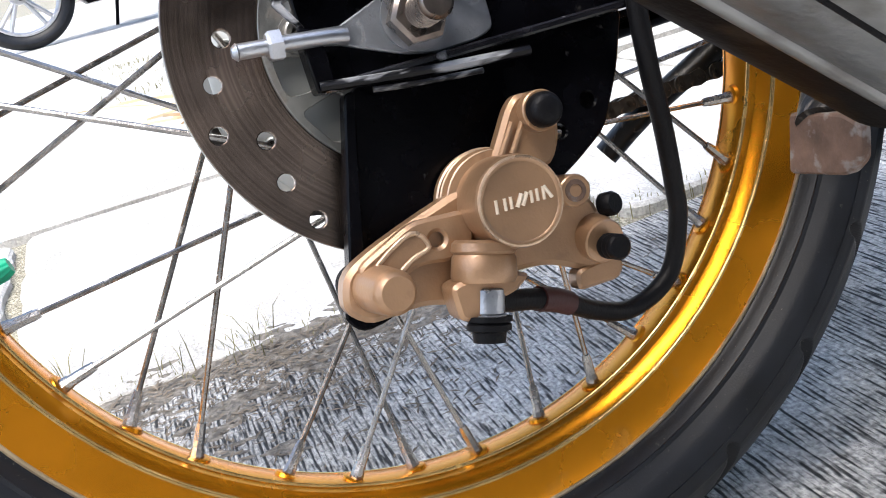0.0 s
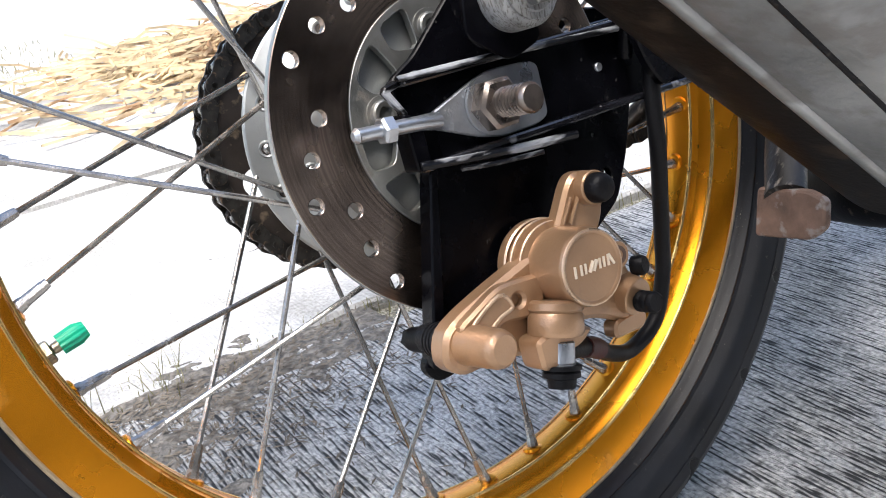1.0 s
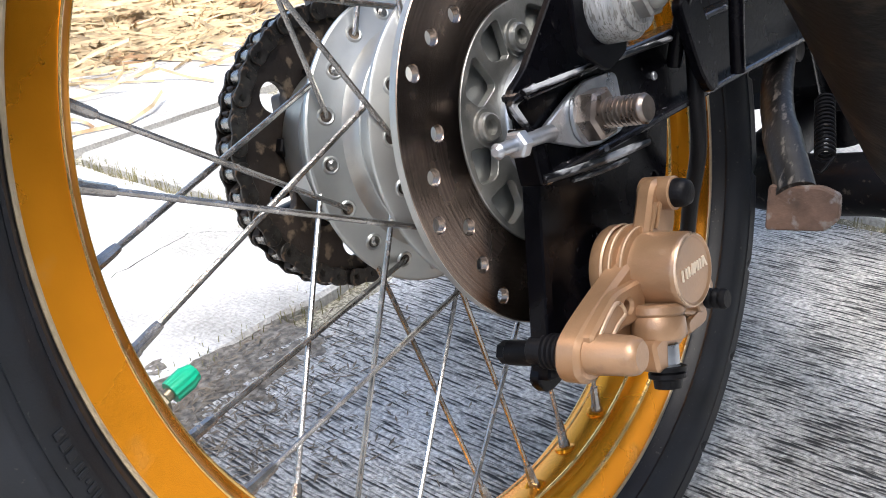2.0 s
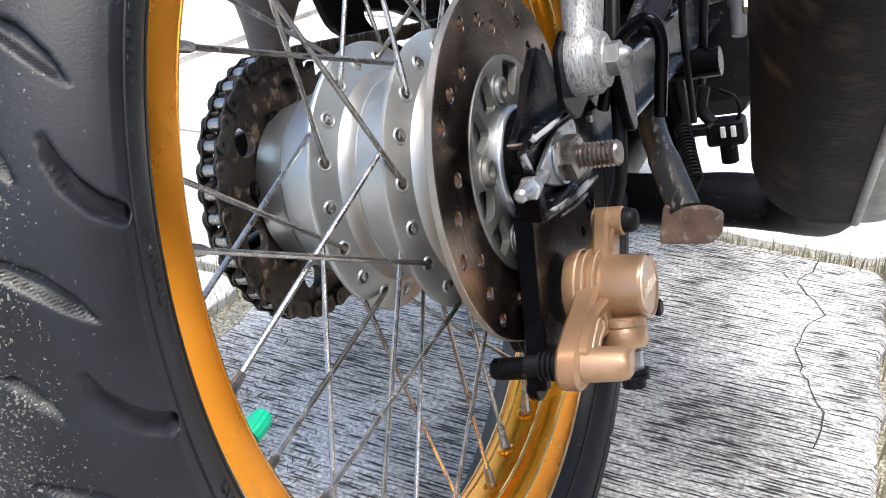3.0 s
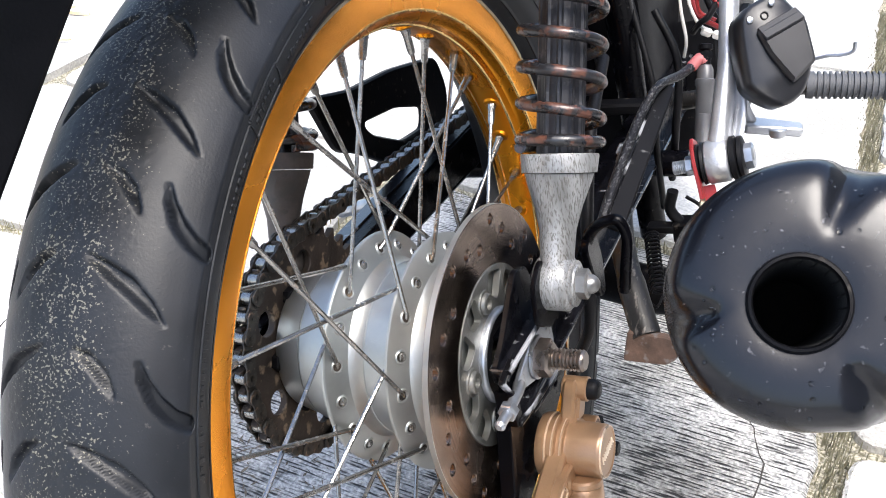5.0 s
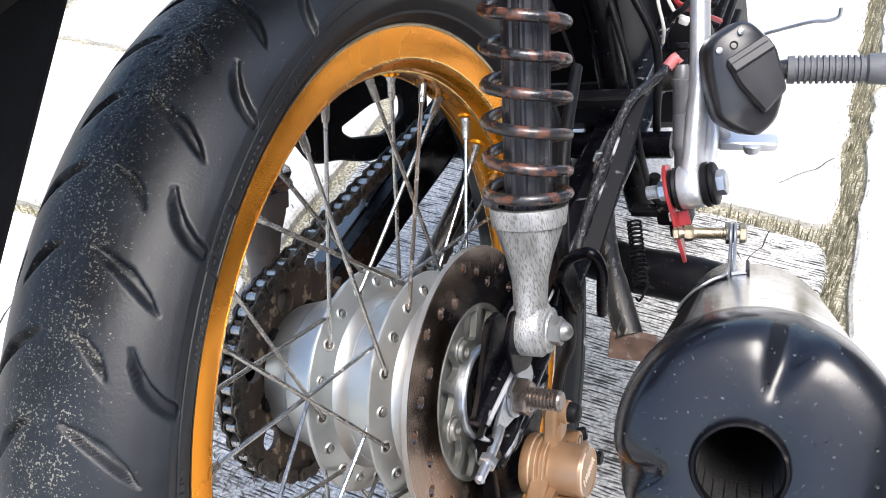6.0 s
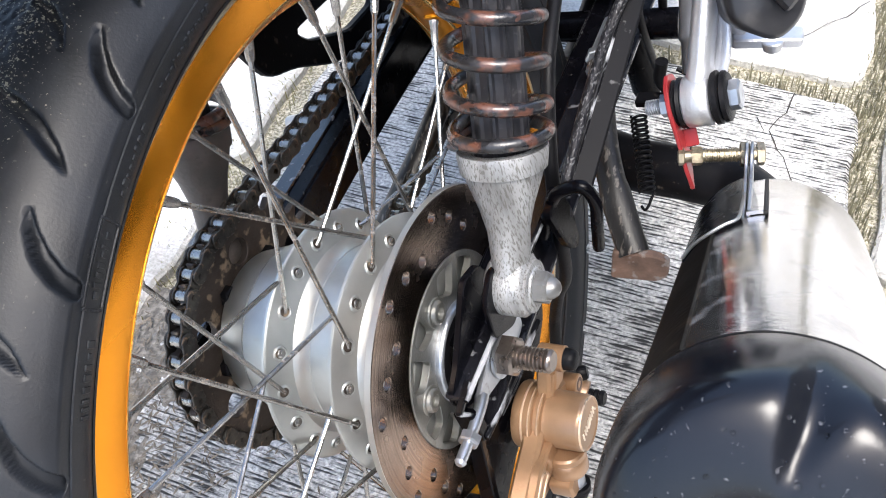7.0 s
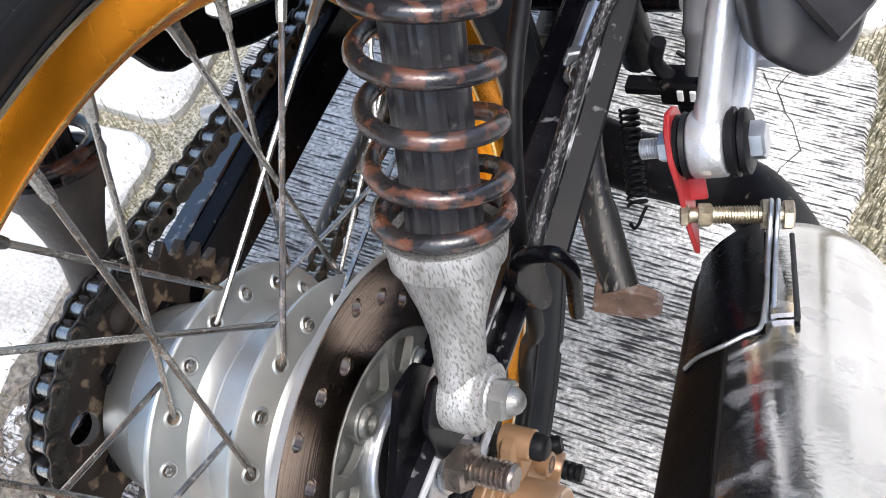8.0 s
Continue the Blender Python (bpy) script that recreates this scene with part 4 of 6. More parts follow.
bm = turned(B(), basis((0.0830, -0.0505, -0.0930), (1, 0.10, -0.03)), [(0, 0), (0, 0.0104), (0.0014, 0.0113), (0.0036, 0.0113), (0.0044, 0.0098), (0.0058, 0.0098), (0.0066, 0.0107), (0.0092, 0.0106), (0.0102, 0.0094), (0.0300, 0.0086), (0.0330, 0.0078), (0.0345, 0.0062), (0.0345, 0)], 30)
part("slide_pin_sleeve", bm, BRONZE, caliper, "", 35)
bm = B()
for k in range(4):
    turned(bm, basis((0.0715 + 0.0027 * k, -0.0525, -0.0922), (1, 0, 0)), [(0, 0.0066), (0.0007, 0.0082), (0.0019, 0.0082), (0.0026, 0.0066)], 24)
rod(bm, (0.0640, -0.0525, -0.0922), (0.0830, -0.0520, -0.0922), 0.0066, seg=24)
part("rubber_boot", bm, RUBBER, caliper)
# upper ear with its plugged bolt
bm = plate(B(), across(0.0905), rounded([(0.0080, -0.0640), (0.0220, -0.0440), (0.0270, -0.0400), (0.0380, -0.0420), (0.0420, -0.0500), (0.0400, -0.0620), (0.0330, -0.0720)], 0.005, 3), 0.0090, edge=0.0018)
rod(bm, (0.0840, 0.0330, -0.0490), (0.1010, 0.0330, -0.0490), 0.0082, seg=24)
for dz in (0, 0.005):
    tube(bm, [(0.0955, 0.0130 + dz, -0.0615), (0.0960, 0.0215 + dz, -0.0500)], 0.0012, 6)
part("upper_ear", bm, BRONZE, caliper, "", 35)
bm = turned(B(), basis((0.1000, 0.0330, -0.0490), (1, 0, 0)), [(0, 0.0070), (0.0050, 0.0069), (0.0076, 0.0058), (0.0086, 0.0040), (0.0086, 0)], 24)
part("rubber_plug", bm, RUBBER, caliper)
# fluid inlet block below with the banjo bolt
bm = turned(B(), basis((0.1030, -0.0062, -0.0885), (0.04, -0.32, -1)), [(0, 0), (0, 0.0108), (0.0012, 0.0122), (0.0042, 0.0126), (0.0054, 0.0116), (0.0066, 0.0124), (0.0140, 0.0128), (0.0160, 0.0118), (0.0160, 0)], 28)
part("inlet_boss", bm, BRONZE, caliper, "", 35)
bm = plate(B(), across(0.1020), rounded([(-0.0260, -0.1000), (-0.0140, -0.0990), (-0.0030, -0.1010), (0.0060, -0.1060), (-0.0020, -0.1105), (-0.0120, -0.1110), (-0.0160, -0.1165), (-0.0260, -0.1140)], 0.003, 3), 0.0160, edge=0.0016)
part("inlet_block", bm, BRONZE, caliper, "", 35)
n = Vector((0.04, -0.32, -1)).normalized()
p = Vector((0.1060, -0.0110, -0.1060))
bm = rod(B(), p, p + n * 0.010, 0.0062, seg=20)
hexa(bm, p + n * 0.010, n, 0.0068, 0.0045)
banjo = part("banjo_bolt", bm, ZINC, caliper, "dirty zinc banjo bolt")
bm = turned(B(), basis(p + n * 0.0105, n), [(0, 0), (0, 0.0090), (0.0020, 0.0090), (0.0020, 0.0075), (0.0032, 0.0086), (0.0052, 0.0086), (0.0060, 0.0066), (0.0100, 0.0062), (0.0100, 0)], 20)
part("bolt_cap", bm, RUBBER, banjo)
# right-hand boss with bleed screw and rubber bellows
bm = rod(B(), (0.0830, 0.0370, -0.0830), (0.1010, 0.0370, -0.0830), 0.0066, seg=20)
rod(bm, (0.0820, 0.0425, -0.1020), (0.1000, 0.0435, -0.1065), 0.0115, 0.0090, seg=24)
part("rear_boss", bm, BRONZE, caliper, "", 35)
bm = turned(B(), basis((0.1005, 0.0370, -0.0830), (1, 0, 0)), [(0, 0.0048), (0.0008, 0.0044), (0.0008, 0.0026), (-0.002, 0.0022), (-0.002, 0)], 18)
part("drilled_boss", bm, RUST, caliper)
bm = turned(B(), basis((0.0940, 0.0505, -0.0935), (0.9, 0.35, 0.05)), [(0, 0), (0, 0.0050), (0.0045, 0.0050), (0.0062, 0.0040), (0.0062, 0)], 20)
part("rubber_plug", bm, RUBBER, caliper)
bm = B()
q = Vector((0.0995, 0.0440, -0.1085))
for k in range(3):
    turned(bm, basis(q + Vector((0.0038, 0, 0)) * k, (1, 0, 0)), [(0, 0), (0, 0.0042), (0.0008, 0.0052), (0.0026, 0.0052), (0.0038, 0.0042), (0.0038, 0)], 18)
part("rubber_bellows", bm, RUBBER, caliper)
bm = plate(B(), across(0.0900), rounded([(0.0300, -0.1150), (0.0480, -0.1130), (0.0520, -0.1190), (0.0480, -0.1240), (0.0290, -0.1230)], 0.003, 3), 0.010, edge=0.0014)
part("lower_lug", bm, BRONZE, caliper, "", 35)
bm = plate(B(), across(0.0560), rounded([(-0.0300, -0.0820), (0.0380, -0.0650), (0.0450, -0.1000), (-0.0160, -0.1130)], 0.006), 0.0180, edge=0.002)
plate(bm, across(0.0440), rounded([(-0.0250, -0.0840), (0.0330, -0.0700), (0.0400, -0.0980), (-0.0140, -0.1080)], 0.006), 0.0100, edge=0.002)
part("pad_carrier", bm, DULL, caliper, "dull black brake pad carrier")
line = glide([(0.1020, -0.0080, -0.1130), (0.0850, 0.0200, -0.1240), (0.0680, 0.0450, -0.1400), (0.0560, 0.0690, -0.1490), (0.0540, 0.0920, -0.1410), (0.0560, 0.1030, -0.1180), (0.0610, 0.1030, -0.1000), (0.0700, 0.1000, -0.0750), (0.0840, 0.0930, -0.0450), (0.0890, 0.0935, -0.0120), (0.0890, 0.1010, 0.0140), (0.0890, 0.1150, 0.0450), (0.0870, 0.1500, 0.0850), (0.0800, 0.2200, 0.1100)], 8)
hose = part("brake_hose", tube(B(), line, 0.0044, 12), RUBBER, bike, "black rubber brake hose curving to the caliper")
bm = tube(B(), line[6:12], 0.0053, 12)
part("hose_sleeve", bm, material("dark_red_rubber", (0.05, 0.010, 0.010), 0.55, 0, 0.3, 60, 0.2, 600), hose, "dark red hose sleeve")

# ---- rear shock absorbers ----
def shock(x, eye, top, label, cast):
    eye, top = Vector((x, *eye)), Vector((x * 1.10, *top))
    d = (top - eye).normalized()
    s = 1 if x > 0 else -1
    bm = B()
    side = Vector((1, 0, 0))
    front = d.cross(side).normalized()
    m = Matrix(((front.x, side.x, d.x, eye.x), (front.y, side.y, d.y, eye.y), (front.z, side.z, d.z, eye.z), (0, 0, 0, 1)))
    # cast lower end: a round eye that flares into the spring seat
    rod(bm, eye - side * 0.0112, eye + side * 0.0112, 0.0168, seg=32, edge=0.003)
    rows = []
    for h, a, b in ((0.004, 0.0150, 0.0104), (0.017, 0.0122, 0.0100), (0.032, 0.0120, 0.0110), (0.046, 0.0148, 0.0144), (0.060, 0.0192, 0.0192), (0.065, 0.0205, 0.0205)):
        rows.append([bm.verts.new(m @ Vector((a * math.cos(t), b * math.sin(t), h))) for t in (2 * math.pi * k / 28 for k in range(28))])
    for a, b in zip(rows, rows[1:]):
        for k in range(28):
            bm.faces.new((a[k], a[(k + 1) % 28], b[(k + 1) % 28], b[k]))
    bm.faces.new(rows[-1])
    bm.faces.new(rows[0][::-1])
    body = part("shock_absorber", bm, cast, bike, label, 50)
    bm = turned(B(), m @ Matrix.Translation((0, 0, 0.0655)), [(0, 0.0196), (0, 0.0222), (0.0095, 0.0232), (0.0110, 0.0228), (0.0112, 0.0180)], 36)
    part("spring_seat", bm, cast, body, "scuffed silver spring seat")
    length = (top - eye).length
    bm = B()
    rows = []
    for h in (0.07, length - 0.02):
        rows.append([bm.verts.new(m @ Vector(((0.0132 + 0.0011 * (k % 6 in (0, 1))) * math.cos(2 * math.pi * k / 66), (0.0132 + 0.0011 * (k % 6 in (0, 1))) * math.sin(2 * math.pi * k / 66), h))) for k in range(66)])
    for k in range(66):
        bm.faces.new((rows[0][k], rows[0][(k + 1) % 66], rows[1][(k + 1) % 66], rows[1][k]))
    bm.faces.new(rows[1])
    bm.faces.new(rows[0][::-1])
    part("damper_tube", bm, DAMPER, body, "dark scratched damper tube", 20)
    # spring: close end coil, then even turns
    pts, turn = [], 0.0
    z0, z1, turns = 0.0805, length - 0.03, 11.4
    n = int(turns * 28)
    for k in range(n + 1):
        u = turns * k / n
        z = z0 + (0.0045 * u if u < 1 else 0.0045 + (u - 1) * (z1 - z0 - 0.0045) / (turns - 1))
        t = 2 * math.pi * u - 2.1
        pts.append(m @ Vector((0.0235 * math.cos(t), s * 0.0235 * math.sin(t), z)))
    part("coil_spring", tube(B(), pts, 0.0035, 12), SPRING, body, "dark coil spring with rusted turns", 60)
    bm = turned(B(), m @ Matrix.Translation((0, 0, length - 0.03)), [(0, 0), (0, 0.026), (0.012, 0.026), (0.02, 0.018), (0.05, 0.016), (0.05, 0)], 30)
    part("upper_mount", bm, PLASTIC, body)
    out = side * s
    bm = turned(B(), basis(eye + out * 0.0108, out), [(0, 0), (0, 0.0140), (0.0018, 0.0140), (0.0022, 0.0112), (0.0034, 0.0105), (0.0034, 0)], 28)
    part("washer", bm, CAST, body)
    bm = hexa(B(), eye + out * 0.0140, out, 0.0092, 0.0068)
    turned(bm, basis(eye + out * 0.0206, out), [(0, 0.0062), (0.0024, 0.0056), (0.0046, 0.0040), (0.0058, 0.0020), (0.0060, 0)], 20)
    part("acorn_nut", bm, DULLZINC, body, "dusty acorn nut")
    return body


shock(0.0985, (0.0170, 0.0440), (0.1600, 0.3450), "silver rear shock absorber with rusty black spring", CAST)
shock(-0.0985, (0.0185, 0.0475), (0.1615, 0.3485), "grimy grey rear shock absorber with black spring", GREYBROWN)

# ---- muffler ----
AX = Vector((-0.2, 1.0, -0.745)).normalized()
TAIL = Vector((0.2545, -0.1465, 0.1485))
mm = basis(TAIL, AX)
UP = Vector((0, 0.576, 0.818))
UP = (UP - AX * UP.dot(AX)).normalized()
SIDE = AX.cross(UP)
turn_to = mm.inverted().to_3x3() @ UP
a0 = math.atan2(turn_to.y, turn_to.x)


def flattened(deg):
    """How far the muffler's section stands out from its axis: round, but flatter towards the wheel. Angles run from its top to its outer side."""
    return float(np.interp((deg + 180) % 360 - 180, [-180, -150, -115, -80, -50, -20, 0, 20, 45, 70, 90, 110, 128, 145, 162, 172, 180], [0.0392, 0.0396, 0.0408, 0.0430, 0.0460, 0.0495, 0.0513, 0.0532, 0.0556, 0.0574, 0.0578, 0.0566, 0.0534, 0.0470, 0.0410, 0.0396, 0.0392])) / 0.0492


def swept(bm, profile, seg, deg0=0, deg1=360, close=False):
    """Turns (height, radius) pairs round the muffler's axis, following its flattened section."""
    full = deg1 - deg0 == 360
    cols = seg if full else seg + 1
    rows = []
    for h, r in profile:
        row = []
        for k in range(cols):
            deg = deg0 + (deg1 - deg0) * k / seg
            w = max(0.0, min(1.0, (r - 0.020) / 0.024))
            rr, t = r * (1 + (flattened(deg) - 1) * w), a0 + radians(deg)
            row.append(bm.verts.new(mm @ Vector((rr * math.cos(t), rr * math.sin(t), h))))
        rows.append(row)
    for a, b in zip(rows, rows[1:] + ([rows[0]] if close else [])):
        for k in range(seg):
            q = (k + 1) % cols
            bm.faces.new((a[k], a[q], b[q], b[k]))
    return bm


bm = swept(B(), [(0.0400, 0.0180), (0.0400, 0.0465), (0.0420, 0.0492), (0.0600, 0.0492), (0.3300, 0.0492), (0.3500, 0.0470), (0.3800, 0.0330), (0.3950, 0.0250), (0.3960, 0.0020)], 96)
muffler = part("muffler", bm, CHROME, bike, "polished stainless muffler with black end cap", 30)
# end cap: a dome with three pressed flutes round the outlet
def cap_point(h, r, t):
    """A point of the fluted dome: height along the axis, radius, turn."""
    f = sum(math.exp(-((((t - c + math.pi) % (2 * math.pi)) - math.pi) / (0.05 + 0.11 * max(0.0, 0.034 - h) / 0.034)) ** 2) for c in (a0 + radians(20), a0 + radians(140), a0 + radians(260)))
    w = max(0.0, min(1.0, (0.026 - h) / 0.020)) * max(0.0, min(1.0, (r - 0.026) / 0.012))
    out = flattened(math.degrees(t - a0)) - 1
    w2 = (0.55 if out < 0 else 1.0) * max(0.0, min(1.0, (r - 0.026) / 0.018))
    rr = (r - 0.0085 * f * w) * (1 + out * w2)
    return mm @ Vector((rr * math.cos(t), rr * math.sin(t), h + 0.002 * f * w))


bm = B()
prof = [(0.0470, 0.0500), (0.0440, 0.0506), (0.0300, 0.0508), (0.0180, 0.0503), (0.0115, 0.0492), (0.0066, 0.0466), (0.0038, 0.0425), (0.0024, 0.0370), (0.0014, 0.0300), (0.0011, 0.0240), (0.0014, 0.0190), (0.0020, 0.0160)]
seg = 120
rows = []
for h, r in prof:
    row = []
    for k in range(seg):
        row.append(bm.verts.new(cap_point(h, r, 2 * math.pi * k / seg)))
    rows.append(row)
for a, b in zip(rows, rows[1:]):
    for k in range(seg):
        bm.faces.new((a[k], a[(k + 1) % seg], b[(k + 1) % seg], b[k]))
endcap = part("end_cap", bm, material("satin_black_cap", (0.004, 0.0048, 0.0075), 0.22, 0, 0.3, 30, 0.05, 300, 0.0, (0.17, 0.17, 0.18), 0.6, 0.70, 420, 0.4), muffler, "satin black fluted end cap", 60)
bm = B()
rnd = random.Random(5)
for _ in range(46):
    u, t = rnd.uniform(5.4, 8.6), rnd.uniform(0, 2 * math.pi)
    k = int(u)
    (h0, r0), (h1, r1) = prof[k], prof[k + 1]
    h, r = h0 + (h1 - h0) * (u - k), r0 + (r1 - r0) * (u - k)
    p = cap_point(h, r, t)
    n = (cap_point(h1, r1, t) - p).cross(cap_point(h, r, t + 0.02) - p).normalized()
    n = n if n.dot(AX) < 0 else -n
    size = rnd.uniform(0.0004, 0.0011)
    turned(bm, basis(p, n), [(-0.0001, size), (size * 0.35, size * 0.85), (size * 0.6, size * 0.45), (size * 0.66, 0)], 10)
drops = bpy.data.materials.new("water_drop")
drops.use_nodes = True
wet = drops.node_tree.nodes["Principled BSDF"]
wet.inputs["Base Color"].default_value, wet.inputs["Roughness"].default_value = (1, 1, 1, 1), 0.03
wet.inputs["IOR"].default_value, wet.inputs["Transmission Weight"].default_value = 1.33, 1.0
tagged(part("condensation", bm, drops, endcap, "scattered clear water drops", 80), kind="stuff")
bm = turned(B(), mm, [(0.030, 0.0150), (0.0, 0.0150), (-0.0016, 0.0156), (-0.0014, 0.0166), (0.0004, 0.0172), (0.0080, 0.0170)], 60)
part("outlet_rim", bm, DULL, endcap)
bm = turned(B(), mm, [(0.0020, 0.0150), (0.1200, 0.0150), (0.1200, 0.0)], 40)
part("outlet_bore", bm, SOOT_AND_SHADE, endcap, "sooty pipe bore")
bm = swept(B(), [(0.0460, 0.0496), (0.0466, 0.0503), (0.0480, 0.0503), (0.0486, 0.0496)], 96, close=True)
part("seam_ring", bm, DULL, muffler)
def shell(inner, outer, s0, s1, deg0, deg1, seg=40):
    """A curved sheet on the muffler."""
    return swept(B(), [(s0, inner), (s0, outer), (s1, outer), (s1, inner)], seg, deg0, deg1, close=True)


def on_muffler(s, deg, r):
    return TAIL + AX * s + (UP * math.cos(radians(deg)) + SIDE * math.sin(radians(deg))) * (r - 0.0492 + 0.0492 * flattened(deg))


# two pressed half shells meet in rolled seams; the wheel-side one is painted near black for the dark machine it mirrors
part("wheel_side_shell", shell(0.0485, 0.0498, 0.0485, 0.3420, -198, -29, 60), FLANK, muffler, "wheel-side shell with painted dark reflection and brown grime", 60)
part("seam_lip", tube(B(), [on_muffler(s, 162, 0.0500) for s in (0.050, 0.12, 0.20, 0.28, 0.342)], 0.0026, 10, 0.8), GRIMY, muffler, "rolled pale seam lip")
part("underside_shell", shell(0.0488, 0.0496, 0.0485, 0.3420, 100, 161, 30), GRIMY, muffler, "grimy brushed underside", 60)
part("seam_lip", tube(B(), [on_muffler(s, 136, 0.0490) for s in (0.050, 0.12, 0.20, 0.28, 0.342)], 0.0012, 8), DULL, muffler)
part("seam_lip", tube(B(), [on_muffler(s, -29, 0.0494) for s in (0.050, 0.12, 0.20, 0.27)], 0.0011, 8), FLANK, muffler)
# hanger: a pressed ear that splits into a black saddle and a bright wing where it is welded on
ear = Matrix(((AX.x, UP.x, SIDE.x, 0), (AX.y, UP.y, SIDE.y, 0), (AX.z, UP.z, SIDE.z, 0), (0, 0, 0, 1)))
for off in (-0.0098, -0.0070):
    m = Matrix.Translation(TAIL + SIDE * off) @ ear
    bm = plate(B(), m, rounded([(0.226, 0.0475), (0.240, 0.0530), (0.258, 0.0590), (0.272, 0.0680), (0.277, 0.0775), (0.286, 0.0812), (0.295, 0.0775), (0.299, 0.0640), (0.300, 0.0500), (0.280, 0.0470)], 0.004, 3), 0.0018, edge=0.0005)
    part("hanger_cheek", bm, ZINC, muffler, "welded steel hanger cheek")
part("hanger_saddle", shell(0.0492, 0.0512, 0.2260, 0.3450, -54, -12, 20), BLACK, muffler, "black welded saddle plate")
part("saddle_edge", tube(B(), glide([on_muffler(0.2215 + 0.004 * math.cos(k), d, 0.0515) for k, d in enumerate((-52, -44, -36, -28, -20, -13))] + [on_muffler(0.236, -11, 0.0540), on_muffler(0.256, -9.5, 0.0570)], 4), 0.0009, 8), GRIMY, muffler)
part("hanger_wing", shell(0.0496, 0.0514, 0.2330, 0.3180, -9, 0.5, 8), CHROME, muffler, "bright folded hanger wing")
# black line stands for the shadow along the wing's edge
part("wing_edge_shadow", tube(B(), [on_muffler(s, 1, 0.0512) for s in (0.228, 0.26, 0.29, 0.320)], 0.0012, 8), SOOT_AND_SHADE, muffler)
bm = tube(B(), glide([(0.2000, 0.1600, -0.0800), (0.1950, 0.1900, -0.1020), (0.1830, 0.2220, -0.1200), (0.1550, 0.2560, -0.1290), (0.1150, 0.2640, -0.1250), (0.0600, 0.2780, -0.1260), (0.0000, 0.3300, -0.1300), (-0.0200, 0.5200, -0.1350)], 8), 0.0215, 20)
part("exhaust_pipe", bm, DULL, bike, "black exhaust pipe")
# hanger bolt between ear and red plate
def bolt_at(x):
    return Vector((x, 0.1149 + (x - 0.166) * 0.247, 0.0438 - (x - 0.166) * 0.147))


run = Vector((1, 0.247, -0.147))
bolt = part("hanger_bolt", thread(rod(B(), bolt_at(0.1640), bolt_at(0.2060), 0.0034, seg=14), bolt_at(0.1775), run, 0.0040, 0.0180), YZINC, bike, "yellow zinc hanger bolt with nuts")
for x, r, h in ((0.1645, 0.0050, 0.0034), (0.1712, 0.0054, 0.0058), (0.1958, 0.0070, 0.0050), (0.2040, 0.0066, 0.0042)):
    part("bolt_nut", hexa(B(), bolt_at(x), run, r, h), YZINC, bolt)
top, tip = Vector((0.1575, 0.1427, 0.0746)), Vector((0.1710, 0.1090, 0.0238))
d = (tip - top).normalized()
w = d.cross(Vector((1, 0, 0))).normalized()
n = d.cross(w)
m = Matrix(((d.x, w.x, n.x, top.x), (d.y, w.y, n.y, top.y), (d.z, w.z, n.z, top.z), (0, 0, 0, 1)))
bm = plate(B(), m, rounded([(-0.003, -0.0060), (0.004, -0.0125), (0.016, -0.0140), (0.030, -0.0095), (0.042, -0.0070), (0.051, -0.0050), (0.0620, -0.0006), (0.0620, 0.0006), (0.051, 0.0050), (0.042, 0.0070), (0.030, 0.0095), (0.016, 0.0140), (0.004, 0.0125), (-0.003, 0.0060)], 0.002, 3), 0.0024, edge=0.0005)
red = part("link_plate", bm, RED, bike, "thin red link plate")
tabm = Matrix(((d.x, n.x, -w.x, 0.1690), (d.y, n.y, -w.y, 0.1270), (d.z, n.z, -w.z, 0.0470), (0, 0, 0, 1)))
part("folded_tab", plate(B(), tabm, rounded([(-0.0050, -0.0040), (0.0050, -0.0040), (0.0050, 0.0046), (-0.0050, 0.0046)], 0.001, 2), 0.0016, edge=0.0004), RED, red)

# ---- passenger footrest bracket, folded peg, rider's peg ----
bm = B()
tube(bm, glide([(0.1735, 0.1376, 0.0645), (0.1740, 0.1470, 0.0770), (0.1750, 0.1590, 0.0930), (0.1760, 0.1780, 0.1150), (0.1750, 0.2000, 0.1420), (0.1720, 0.2350, 0.1800), (0.1670, 0.2650, 0.2250)], 5), [0.0105] * 6 + [0.0098] * 8 + [0.0090] * 17, 16, 0.72, (1, 0, 0))


def pivot(x):
    return Vector((x, 0.1357 + (x - 0.156) * 0.0997, 0.0624 + (x - 0.156) * 0.13))


axis = Vector((1, 0.0997, 0.13))
rod(bm, pivot(0.1662), pivot(0.1812), 0.0143, seg=32, edge=0.0014)
hang = part("footrest_bracket", bm, SILVER, bike, "cast silver passenger footrest bracket", 50)
bm = tube(B(), glide([(0.1815, 0.1440, 0.0700), (0.1850, 0.1530, 0.0830), (0.1850, 0.1650, 0.1000), (0.1830, 0.1780, 0.1180)], 5), 0.0050, 12, 0.45)
part("bracket_rib", bm, SILVER, hang)
bm = turned(B(), basis(pivot(0.1815), axis), [(0, 0), (0, 0.0128), (0.0010, 0.0146), (0.0038, 0.0146), (0.0048, 0.0128), (0.0056, 0.0140), (0.0080, 0.0138), (0.0090, 0.0120), (0.0090, 0)], 32)
part("rubber_washer", bm, RUBBER, hang)
bm = hexa(B(), pivot(0.1900), axis, 0.0084, 0.0062)
part("pivot_bolt", bm, ZINC, hang)
bm = turned(B(), basis(pivot(0.1660), -axis), [(0, 0), (0, 0.0136), (0.0020, 0.0142), (0.0030, 0.0120), (0.0042, 0.0134), (0.0058, 0.0130), (0.0060, 0)], 28)
part("spacer", bm, RUBBER, hang)
bm = thread(B(), pivot(0.1572), -axis, 0.0046, 0.0128)
